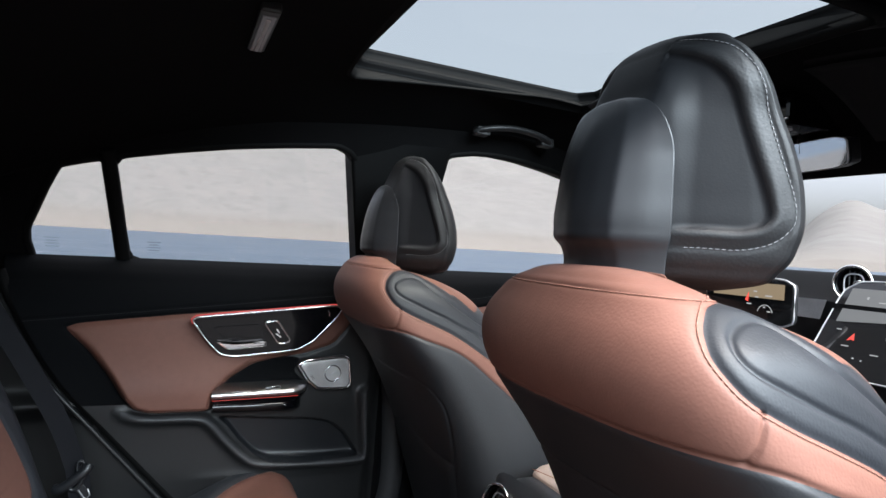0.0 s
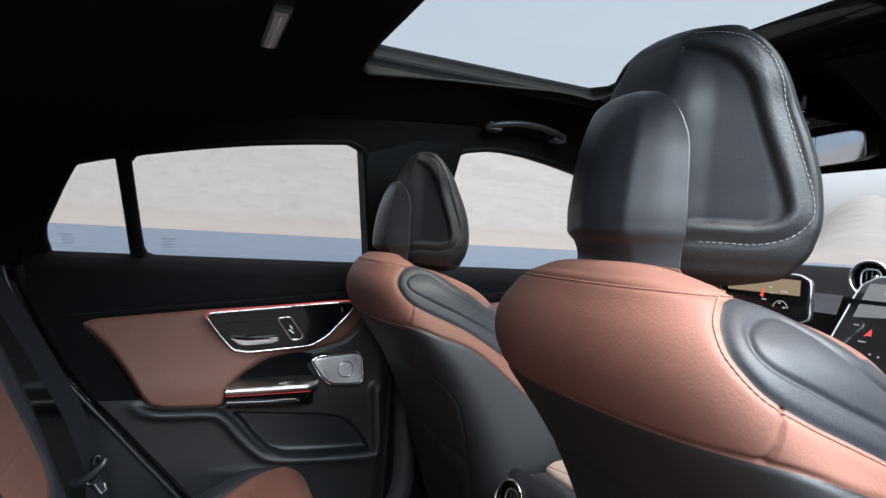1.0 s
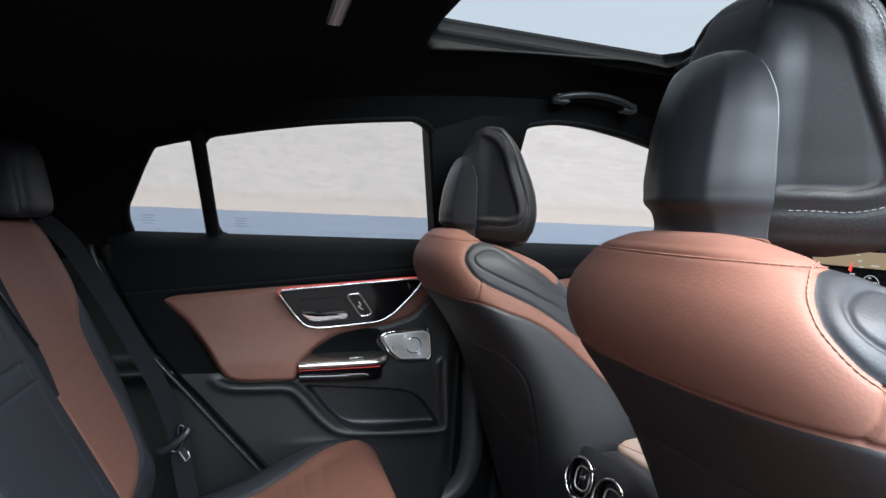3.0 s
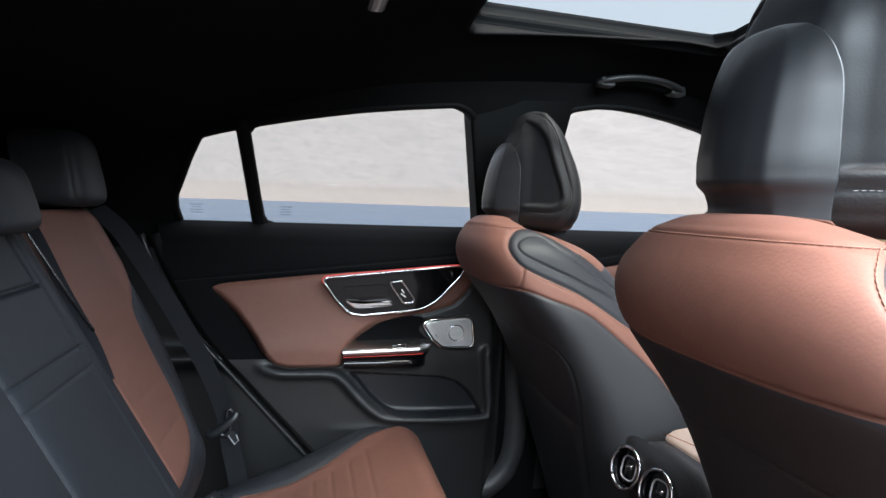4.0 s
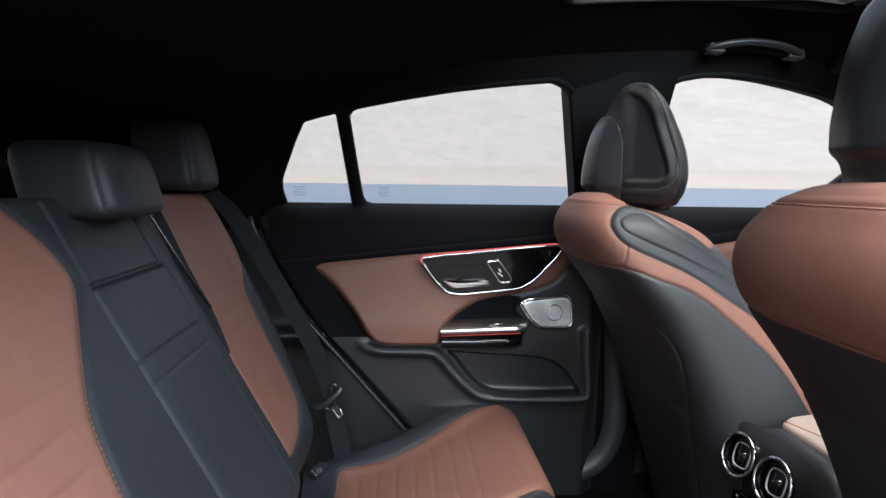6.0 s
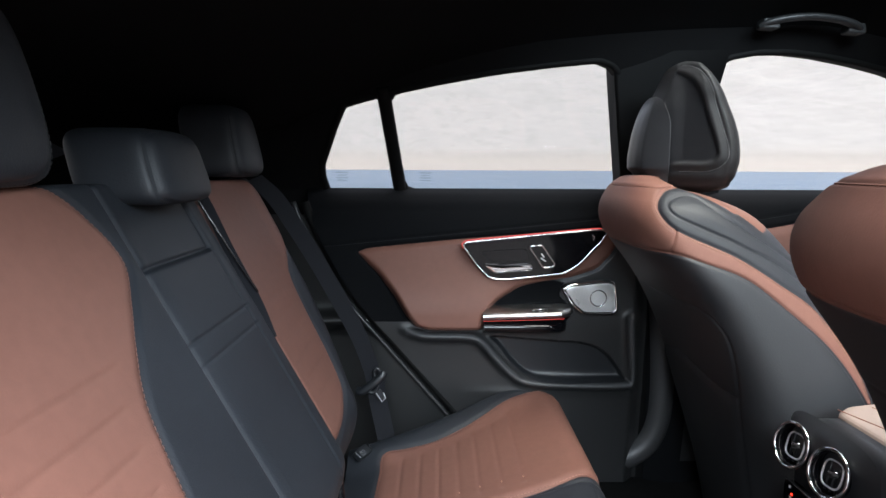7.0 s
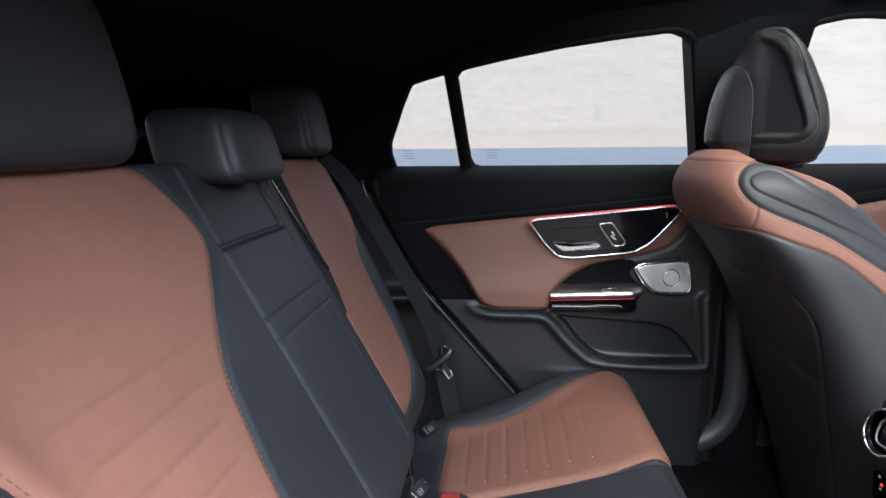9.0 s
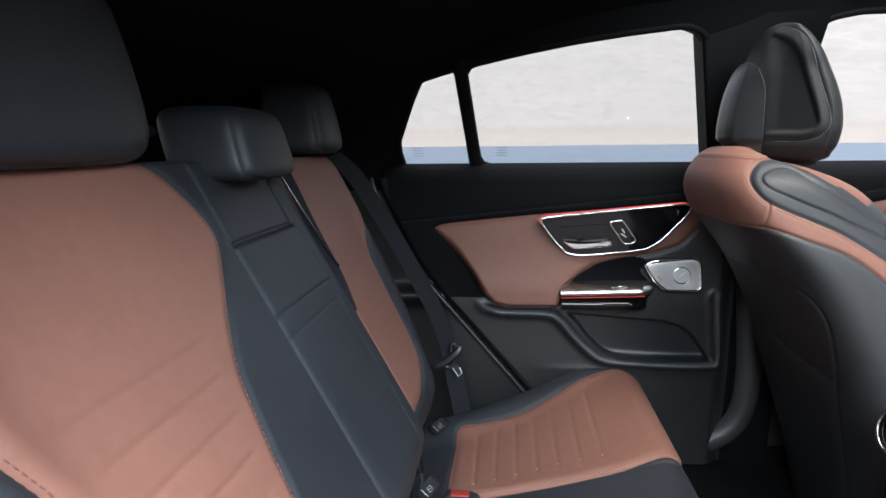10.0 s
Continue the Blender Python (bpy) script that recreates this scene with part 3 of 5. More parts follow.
def seatback(u, v):
    z = 0.38 + 0.755 * (1 - (1 - v) ** 1.9)
    rear, wide, front, half = (np.interp(z, SEAT_Z, y) for y in SEAT_FIT)
    c, s = superring(even_turn(u, 2.9), 2.9)
    return wide + np.where(s > 0, (front - wide) * s, (wide - rear) * s), half * c, z


def outline(corners, n, soft=3):
    """Evenly spaced points of a rounded outline in unit sizes, starting anywhere."""
    p = np.array(corners, float)
    for _ in range(soft):
        q = np.roll(p, -1, 0)
        p = np.stack([0.8 * p + 0.2 * q, 0.2 * p + 0.8 * q], 1).reshape(-1, 2)
    p = np.vstack([p, p[0]])
    d = np.r_[0, np.cumsum(np.hypot(*np.diff(p, axis=0).T))]
    g = np.linspace(0, d[-1], n, endpoint=False)
    return np.interp(g, d, p[:, 0]), np.interp(g, d, p[:, 1])


def half_outline(corners, n, soft=3):
    p = np.array(corners, float)
    for _ in range(soft):
        q = p[1:]
        mid = np.stack([0.8 * p[:-1] + 0.2 * q, 0.2 * p[:-1] + 0.8 * q], 1).reshape(-1, 2)
        p = np.vstack([p[:1], mid, p[-1:]])
    d = np.r_[0, np.cumsum(np.hypot(*np.diff(p, axis=0).T))]
    g = np.linspace(0, d[-1], n)
    return np.interp(g, d, p[:, 0]), np.interp(g, d, p[:, 1])


SHELL_RING = half_outline([(0.0, -1.0), (-0.4, -0.82), (-0.74, -0.625), (-0.79, -0.575), (-0.82, -0.52), (-0.92, -0.33), (-1.0, 0.0), (-0.92, 0.33), (-0.82, 0.52), (-0.79, 0.575), (-0.74, 0.625), (-0.4, 0.82), (0.0, 1.0)], 120, 2)
HEAD_RING = outline([(-1, -0.36), (-0.93, -0.46), (0.0, -1.03), (0.45, -0.98), (0.85, -0.75), (1.0, -0.4), (1.02, 0.0), (1.0, 0.4), (0.85, 0.75), (0.45, 0.98), (0.0, 1.03), (-0.93, 0.46), (-1, 0.36), (-1.03, 0)], 300, 2)
HEAD = [  # height, rear, widest, front, half width
    (1.104, 0.430, 0.452, 0.475, 0.06), (1.110, 0.410, 0.460, 0.496, 0.088), (1.125, 0.396, 0.466, 0.507, 0.111), (1.15, 0.390, 0.470, 0.514, 0.124),
    (1.19, 0.386, 0.470, 0.514, 0.126), (1.23, 0.381, 0.462, 0.504, 0.121), (1.26, 0.379, 0.452, 0.492, 0.115), (1.285, 0.389, 0.442, 0.480, 0.113),
    (1.305, 0.397, 0.436, 0.467, 0.106), (1.322, 0.405, 0.430, 0.454, 0.091), (1.334, 0.412, 0.427, 0.442, 0.068), (1.340, 0.419, 0.424, 0.430, 0.034)]
HEAD_SHELL = [  # height, rear, half width
    (1.105, 0.350, 0.072), (1.132, 0.349, 0.073), (1.139, 0.345, 0.074), (1.145, 0.337, 0.076), (1.156, 0.335, 0.077), (1.19, 0.338, 0.077), (1.22, 0.344, 0.076),
    (1.242, 0.352, 0.073), (1.257, 0.3595, 0.067), (1.267, 0.3655, 0.057), (1.274, 0.370, 0.042), (1.278, 0.373, 0.022)]
PANEL = smooth_line([(0.330, 1.162), (0.325, 1.22), (0.330, 1.278), (0.362, 1.306), (0.395, 1.321), (0.412, 1.313), (0.428, 1.282), (0.444, 1.228), (0.457, 1.182), (0.456, 1.166), (0.443, 1.158), (0.42, 1.158)], True)


def front_seat(at):
    seat = empty("front_seat", "front seat in brown and black leather, black back shell", "car seat", "front seats")
    V, F = grid(seatback, 460, 300, True)
    N = -normals(V, F)
    XZ = V[:, [0, 2]]
    d_in, d_sh, d_ov = away(XZ, INSERT), away(XZ, SHELL), away(XZ, OVAL, True)
    d_side = d_in.copy()
    top_seam = V[:, 2] - (1.119 - 0.03 * np.maximum(0, V[:, 0] - 0.33))
    back = d_in < 0
    h = groove(d_in, 0.0045, 0.003) + groove(d_sh, 0.003, 0.003) + groove(d_ov, 0.0024, 0.003) * sstep(0.15, 0.35, np.abs(N[:, 1]))
    h += np.where(back & (d_sh > 0), groove(top_seam, 0.0025, 0.0015), 0)
    cross = (XZ[:, 0] - 0.361) - 0.22 * (XZ[:, 1] - 1.045)
    h += np.where((d_in < 0) & (d_sh > 0) & (XZ[:, 1] < 1.06) & (np.abs(V[:, 1]) > 0.15), groove(cross, 0.0017, 0.0030), 0)
    h += 0.002 * sstep(0.0, 0.02, d_ov) * sstep(0.15, 0.35, np.abs(N[:, 1])) - 0.003
    # slack panel of the map pocket on the back
    ay = np.abs(V[:, 1])
    pk = np.maximum(ay - 0.187 + 0.2 * (0.748 - V[:, 2]), V[:, 2] - 0.796 + 0.2 * ay)
    panel = away(np.stack([ay, V[:, 2]], 1), smooth_line([(0, 0.918), (0.15, 0.915), (0.188, 0.906), (0.204, 0.885), (0.208, 0.86), (0.204, 0.826), (0.194, 0.775), (0.187, 0.75)]))
    h += np.where((N[:, 0] < -0.2) & (d_sh < 0), groove(pk, 0.0018, 0.0022) + 0.0022 * sstep(0.0, -0.02, pk) + groove(panel, 0.002, 0.0020), 0)
    h *= sstep(1.1345, 1.126, V[:, 2])
    V = V + N * h[:, None]
    V, ins, rest = cut(V, [list(f) for f in F], d_in)
    d2 = away(V[:, [0, 2]], SHELL)
    V, brown, shell = cut(V, rest, d2)
    rim = len(V)
    V = np.vstack([V, [(0.357, 0, 1.1352)]])
    top = (300 - 1) * 460
    brown = brown + [[top + i, top + (i + 1) % 460, rim] for i in range(460)]
    skin("back_cover", V, brown, BROWN, seat, "brown leather upper back and side strip")
    skin("side_insert", V, ins, BLACK, seat, "black leather bolster and front")
    skin("back_shell", V, shell, LEATHERETTE, seat, "black leatherette back shell with a map pocket")
    # seams
    G, Q = grid(seatback, 460, 300, True)
    G = G - normals(G, Q) * (h + 0.0008)[:, None]
    gx = G[:, [0, 2]]
    for s in (-1, 1):
        line = contour(G, Q, d_side + 0.003, lambda p: p[1] * s > 0.02 and p[2] > 0.75)
        stitches("edge_seam", line, RUST, seat, 0.0056, 0.0046)
    line = contour(G, Q, G[:, 2] - (1.119 - 0.03 * np.maximum(0, G[:, 0] - 0.33)) + 0.003, lambda p: p[0] < 0.385)
    stitches("top_seam", line, RUST, seat, 0.0056, 0.0046)
    # seat cushion, seen little
    def cushion(u, v):
        a = 2 * np.pi * u
        c, s = superring(a, 4)
        k = np.sin(np.pi * np.clip(v, 0.02, 0.98)) ** 0.25
        return 0.93 + 0.26 * c * k, 0.27 * s * k, 0.34 + 0.22 * v
    V, F = grid(cushion, 48, 24, True)
    F = [list(f) for f in F] + [list(range(48))[::-1], [23 * 48 + i for i in range(48)]]
    obj("seat_cushion", V, F, BLACK, seat)
    block("seat_base", (0.70, -0.22, 0.32), (1.15, 0.22, 0.42), PLASTIC, seat, "", 0.02)

    # headrest
    head = new("headrest")
    head.parent = seat

    def cushion_head(u, v):
        z = 1.104 + 0.236 * (0.5 - 0.5 * np.cos(np.pi * v))
        rear, wide, front, half = (table(z, HEAD, k) for k in (1, 2, 3, 4))
        i = np.round(u * 300).astype(int) % 300
        s, c = HEAD_RING[0][i], HEAD_RING[1][i]
        return np.where(s > 0, wide + (front - wide) * s, wide + (wide - rear) * s), half * c, z

    V, F = grid(cushion_head, 300, 150, True)
    N = normals(V, F)
    dp = away(V[:, [0, 2]], PANEL, True)
    side = np.abs(V[:, 1]) > 0.04
    h = np.where(side, -0.0045 * sstep(-0.003, 0.004, dp), 0) + np.where(side, groove(dp + 0.005, 0.004, -0.0014), 0)
    h += np.where(side, groove(dp + 0.016, 0.003, 0.0012), 0)
    h *= sstep(0.392, 0.412, V[:, 0])
    W = V + N * h[:, None]
    for s in (-1, 1):
        mask = np.where(V[:, 1] * s > 0.0, dp, -0.01)
        if s == -1:
            W2, one, rest = cut(W, [list(f) for f in F], mask)
        else:
            mask2 = np.where(W2[:, 1] > 0.0, away(W2[:, [0, 2]], PANEL, True), -0.01)
            W2, two, rest = cut(W2, rest, mask2)
    base, crown = len(W2), len(W2) + 1
    W2 = np.vstack([W2, [(0.445, 0, 1.1035)], [(0.412, 0, 1.3325)]])
    rest = rest + [[(i + 1) % 300, i, base] for i in range(300)] + [[149 * 300 + i, 149 * 300 + (i + 1) % 300, crown] for i in range(300)]
    skin("head_cushion", W2, rest, HEADRIM, head, "black leather head cushion with grey stitching")
    skin("side_panel", W2, one, HEADSIDE, head, "smooth black recessed side panel")
    skin("side_panel", W2, two, HEADSIDE, head, "smooth black recessed side panel")
    for s in (-1, 1):
        line = contour(V + N * (h + 0.0008)[:, None], F, dp + 0.016, lambda p: p[1] * s > 0.04 and p[0] > 0.41)
        if len(line) > 5:
            stitches("head_seam", line, THREAD, head, 0.0052, 0.0036, 0.00045)

    def shell_head(u, v):
        z = 1.105 + 0.173 * v
        rear, half = table(z, HEAD_SHELL, 1), table(z, HEAD_SHELL, 2)
        i = u * 119
        s, c = np.interp(i, np.arange(120), SHELL_RING[0]), np.interp(i, np.arange(120), SHELL_RING[1])
        split = 0.388 - 0.012 * sstep(1.22, 1.28, z)
        return split + (split - rear) * s, half * c, z

    V, F = grid(shell_head, 120, 70)
    k = len(V)
    V = np.vstack([V, V * np.array([1, 0.8, 1]) + np.array([0.003, 0, -0.004])])
    edge = [j * 120 for j in range(70)] + [69 * 120 + i for i in range(1, 120)] + [j * 120 + 119 for j in range(68, -1, -1)]
    faces = [list(f) for f in F] + [[a + k, b + k, b, a][::-1] for a, b in zip(edge[:-1], edge[1:])]
    skin("head_shell", V, faces, PLASTIC, head, "black plastic rear shell")
    for s in (-1, 1):
        tube("post", [(0.374, 0.045 * s, 1.09), (0.378, 0.045 * s, 1.14)], 0.006, CHROME, head)
    seat.location = at
    return seat


far_seat = front_seat((0, 0.335, 0))
near_seat = copy_thing(far_seat, pose(0, -0.418, 0.017))
near_seat.scale.y = 0.965
far_seat.location, far_seat.scale = (0.008, 0.405, -0.058), (1.032, 1.0, 1.05)  # set a little higher
for ob in near_seat.children:
    if ob.name.startswith("headrest"):
        ob.location.y, ob.location.z, ob.scale.y = 0.011, 0.014, 1.036  # pulled up a notch

# ---- rear bench ----
LEAN = np.array([0.876, 0, 0.482])


def bench_point(y, z, h):
    x = -0.365 + (1.02 - z) * 0.55
    return x + LEAN[0] * h, y, z + LEAN[2] * h


BROWN_RIGHT = smooth_line([(-0.36, 1.148), (-0.235, 1.128), (-0.182, 1.084), (-0.166, 1.037), (-0.199, 0.997), (-0.236, 0.961), (-0.273, 0.918), (-0.291, 0.872), (-0.308, 0.804), (-0.315, 0.74), (-0.34, 0.705), (-0.40, 0.69), (-0.46, 0.705), (-0.49, 0.74), (-0.50, 0.80), (-0.52, 0.87), (-0.55, 0.93), (-0.575, 0.99), (-0.565, 1.06), (-0.53, 1.12), (-0.46, 1.147)], True)
BROWN_LEFT = smooth_line([(0.10, 1.13), (0.32, 1.137), (0.46, 1.122), (0.535, 1.09), (0.548, 1.045), (0.47, 0.980), (0.412, 0.928), (0.388, 0.865), (0.367, 0.79), (0.336, 0.732), (0.295, 0.705), (0.23, 0.692), (0.15, 0.693), (0.08, 0.71), (0.06, 0.9)], True)


def bench_section(name, y0, y1, label, brown, kind):
    sec = name
    ny = int((y1 - y0) / 0.0035)
    nz = 330

    def back(u, v):
        y = y0 + (y1 - y0) * u
        z = 0.50 + 0.655 * v
        return bench_point(y, z, 0 * y)

    V, F = grid(back, ny, nz)
    y, z = V[:, 1].copy(), V[:, 2].copy()
    h = np.zeros(len(V))
    edge = np.minimum(y - y0, y1 - y)
    h -= 0.005 * np.exp(-edge / 0.004)
    h -= 0.13 * sstep(0.700 if kind != "centre" else 0.69, 0.56, z) ** 1.3
    h -= 0.10 * sstep(1.115, 1.155, z) ** 2
    if kind == "centre":
        lo = z < 1.024
        h += np.where(lo | (y > 0.08), 0.002, -0.003) * sstep(0.0, 0.03, edge) + groove(z - 1.024, 0.003, 0.006) * sstep(0.085, 0.07, y) + groove(y - 0.081, 0.003, 0.003)
        mid = np.abs(y + 0.02) < 0.115
        h += np.where(mid, groove(z - 0.934, 0.0017, 0.0028) + groove(z - 0.907, 0.0015, 0.0020), 0)
    else:
        out = np.abs(y)
        lim = table(z, [(0.5, 0.36), (0.66, 0.385), (0.70, 0.40), (0.78, 0.455), (0.88, 0.50), (0.97, 0.515), (1.09, 0.525), (1.16, 0.52)], 1)
        if kind == "right":
            lim = lim + 0.11
        h -= 0.16 * sstep(lim - 0.035, lim + 0.06, out) ** 1.5
        h += 0.008 * np.exp(-(((out - lim + 0.06) / 0.03) ** 2))
        d = away(np.stack([y, z], 1), brown, True)
        h += groove(d, 0.005, 0.004) + 0.004 * sstep(0, 0.02, d) * sstep(0.0, 0.02, edge)
        for k, zr in enumerate((0.955, 0.922, 0.889, 0.856, 0.823, 0.79, 0.757)):
            h += groove(z - zr, 0.0035, 0.0016 if kind == "right" else 0.0008) * sstep(0.03, 0.05, d) * sstep(0.02, 0.045, edge)
        if kind == "left":
            h -= 0.010
    V = np.array(bench_point(y, z, h)).T
    if brown is None:
        return skin("centre_armrest", V, [list(f) for f in F], BLACK, sec, "folded black leather armrest"), None
    W, b, k = cut(V, [list(f) for f in F], d)
    skin("back_cover", W, b, BROWN, sec, "brown leather backrest with pressed ribs")
    skin("back_bolster", W, k, BLACK, sec, "black leather backrest bolsters")
    N = normals(V, F)
    line = contour(V - N * 0.0 + LEAN * 0.0012, F, d - 0.004)
    stitches("back_seam", line, BROWN, sec, radius=0.0006)
    return sec, None


bench = empty("rear_bench", "three-seat rear bench in brown and black leather", "rear seat")
bench_section(bench, -0.70, -0.1375, "", BROWN_RIGHT, "right")
bench_section(bench, -0.1375, 0.1325, "", None, "centre")
bench_section(bench, 0.1325, 0.60, "", BROWN_LEFT, "left")
V, F = grid(lambda u, v: (-0.66 + 0.02 * v, -0.68 + 1.34 * u, 0.35 + 0.70 * v), 10, 6)
obj("back_panel", V, F, CARPET, bench)

# cushion: sloping top, rolled front
CUSH_BROWN = smooth_line([(-0.150, 0.30), (-0.148, 0.42), (-0.142, 0.481), (-0.09, 0.49), (-0.029, 0.504), (0.035, 0.54), (0.097, 0.589), (0.162, 0.645), (0.219, 0.675), (0.25, 0.67), (0.30, 0.655), (0.40, 0.64), (0.42, 0.45), (0.40, 0.262), (0.33, 0.255), (0.257, 0.24), (0.164, 0.212), (0.065, 0.204), (-0.034, 0.200), (-0.12, 0.205), (-0.145, 0.225)], True)


def cush(s, y, h):
    """A point of the bench cushion: s along it from the back, over the front roll and down."""
    r, x1 = 0.055, 0.225
    t = np.clip((s - x1) / r, 0, 1.80)
    flat = np.minimum(s, x1)
    x = flat + r * np.sin(t)
    z = 0.585 + (flat - 0.22) * 0.24 - r * (1 - np.cos(t)) + 0.24 * r * np.sin(t) * (t < 1.2) + 0.24 * r * 0.93 * (t >= 1.2)
    down = np.maximum(s - x1 - 1.80 * r, 0)
    return x - 0.2 * down + h * np.sin(t) - 0.1 * h, y, z - down + h * np.cos(t)


def cushion_sheet(u, v):
    return -0.22 + 0.67 * v, -0.66 + 1.36 * u, 0 * u


S, F = grid(cushion_sheet, 380, 220)
s, y = S[:, 0], S[:, 1]
sy = np.stack([s, y], 1)
sy2 = np.stack([s, -y], 1)
dl, dr = away(sy, CUSH_BROWN, True), away(sy2, CUSH_BROWN, True)
h = np.zeros(len(s))
for d in (dl, dr):
    h += groove(d, 0.005, 0.004) + 0.004 * sstep(0, 0.02, d)
    for xr in (-0.1, -0.06, -0.021, 0.018, 0.057, 0.098, 0.139):
        h += groove(s - xr, 0.004, 0.0018) * sstep(0.03, 0.045, d) * (s < 0.2)
ay = np.abs(y)
lim = table(s, [(-0.22, 0.50), (-0.1, 0.53), (0.0, 0.57), (0.1, 0.63), (0.2, 0.69), (0.45, 0.70)], 1)
h += 0.030 * np.exp(-(((ay - lim + 0.0) / 0.055) ** 2)) * sstep(0.30, 0.10, s)
h -= 0.12 * sstep(lim + 0.02, lim + 0.14, ay)
h += 0.010 * np.exp(-((y / 0.10) ** 2)) * sstep(0.30, 0.15, s)
h += groove(ay - 0.20 - 0.02 * sstep(0.1, 0.3, s), 0.006, 0.005) * (ay < 0.23)
h += groove(s - 0.262 + 0.15 * (y - 0.13) ** 2, 0.004, 0.003) * (ay < 0.2)
V = np.array(cush(s, y, h)).T
W, left, rest = cut(V, [list(f) for f in F], dl)
dr2 = away(np.stack([np.interp(0, [0], [0]) + np.r_[s, np.zeros(len(W) - len(s))], -np.r_[y, W[len(s):, 1]]], 1), CUSH_BROWN, True)
dr2[len(s):] = -0.05
W, right, black = cut(W, rest, dr2)
skin("cushion_cover", W, left, BROWN, bench, "brown leather cushion with pressed ribs")
skin("cushion_cover", W, right, BROWN, bench, "brown leather cushion with pressed ribs")
skin("cushion_base", W, black, BLACK, bench, "black leather cushion edges")
line = contour(V + np.array([0, 0, 0.0012]), F, dl - 0.004)
stitches("cushion_seam", line, RUST, bench)
block("bench_base", (-0.25, -0.60, 0.32), (0.22, 0.62, 0.42), CARPET, bench, "", 0.02)

# pale pressed dots at the ends of the ribs
def dot(p, parent, mat):
    bm = bmesh.new()
    bmesh.ops.create_icosphere(bm, subdivisions=1, radius=0.0016)
    bmesh.ops.translate(bm, vec=p, verts=bm.verts[:])
    part("rib_end", bm, mat, parent)


TAN = material("pale_tan", (0.5, 0.26, 0.18), 0.5)
for x, ya, yb in ((-0.1, 0.452, 0.247), (-0.06, 0.464, 0.249), (-0.021, 0.477, 0.254), (0.018, 0.494, 0.26), (0.057, 0.522, 0.266), (0.098, 0.560, 0.267), (0.139, 0.595, 0.268)):
    for yy in (ya, yb):
        dot(np.array(cush(np.array(x), np.array(yy), np.array(0.003))), bench, TAN)


def bench_headrest(name, y, z, x, w, hgt, dep, label, tilt=-0.28, taper=0.15):
    """A padded headrest: front cushion, back shell and two posts."""
    hr = empty(name, label, "headrest", "rear headrests")

    def pad(u, v):
        t = np.sin(np.pi / 2 * (-1 + 2 * v))
        zz = z + hgt / 2 * t
        k = np.maximum(1 - np.abs(t) ** 5, 0.0) ** (1 / 3)
        c, s = superring(even_turn(u, 5.5), 5.5)
        slim = 1 - taper * np.clip(0.5 + t / 2, 0, 1) ** 2.2
        return x + tilt * (zz - z) + dep / 2 * s * (0.45 + 0.55 * k) * (1 - 0.15 * c * c), y + w / 2 * c * (0.6 + 0.4 * k) * slim, zz

    V, F = grid(pad, 120, 60, True)
    N = -normals(V, F)
    seam = V[:, 0] - tilt * (V[:, 2] - z) - (x + dep * 0.36)
    V = V + N * (groove(seam, 0.004, 0.003))[:, None]
    n = 120
    F = [list(f) for f in F] + [list(range(n))[::-1], [59 * n + i for i in range(n)]]
    W, front, back = cut(V, F, seam)
    skin("pad", W, front, BLACK, hr, "black leather pad")
    skin("back_cover", W, back, BLACK, hr)
    line = contour(V + N * 0.001, np.array(F[: n * 59]), seam + 0.004)
    stitches("seam", line, HEADRIM, hr, radius=0.0006)
    for s in (-1, 1):
        tube("post", [(x - 0.01, y + s * w * 0.25, z - hgt / 2 - 0.03), (x - 0.01, y + s * w * 0.25, z - hgt / 2 + 0.02)], 0.006, SATIN, hr)
    return hr


bench_headrest("headrest", -0.385, 1.215, -0.45, 0.31, 0.18, 0.115, "large black leather headrest on the rear bench", -0.12, 0.3)
bench_headrest("headrest", -0.002, 1.145, -0.426, 0.19, 0.098, 0.138, "low black leather middle headrest of the rear bench")
bench_headrest("headrest", 0.415, 1.195, -0.455, 0.165, 0.138, 0.13, "large black leather headrest on the rear bench", -0.2, 0.3)

# ---- left rear door trim ----
BROWN_DOOR = rounded([(-0.226, 0.950), (0.03, 0.976), (0.25, 0.992), (0.403, 1.006), (0.42, 0.985), (0.398, 0.945), (0.363, 0.905), (0.30, 0.884), (0.248, 0.876), (0.175, 0.858), (0.125, 0.828), (0.097, 0.80), (0.085, 0.752), (-0.045, 0.752), (-0.080, 0.763), (-0.102, 0.788), (-0.128, 0.834), (-0.172, 0.894)], 3)
POCKET = rounded([(0.100, 0.736), (0.2, 0.729), (0.33, 0.720), (0.375, 0.707), (0.405, 0.683), (0.432, 0.644), (0.446, 0.620), (0.30, 0.615), (0.225, 0.620), (0.190, 0.638), (0.155, 0.672), (0.125, 0.712)], 3)
LEDGE = smooth_line([(-0.115, 0.752), (-0.055, 0.738), (0.05, 0.735), (0.085, 0.720), (0.12, 0.680), (0.16, 0.640), (0.20, 0.618), (0.30, 0.611), (0.44, 0.611), (0.462, 0.63), (0.455, 0.70), (0.448, 0.78)])
EDGE = smooth_line([(-0.36, 1.12), (-0.32, 1.0), (-0.233, 0.84), (-0.121, 0.705), (0.0, 0.565), (0.10, 0.45), (0.2, 0.36)])


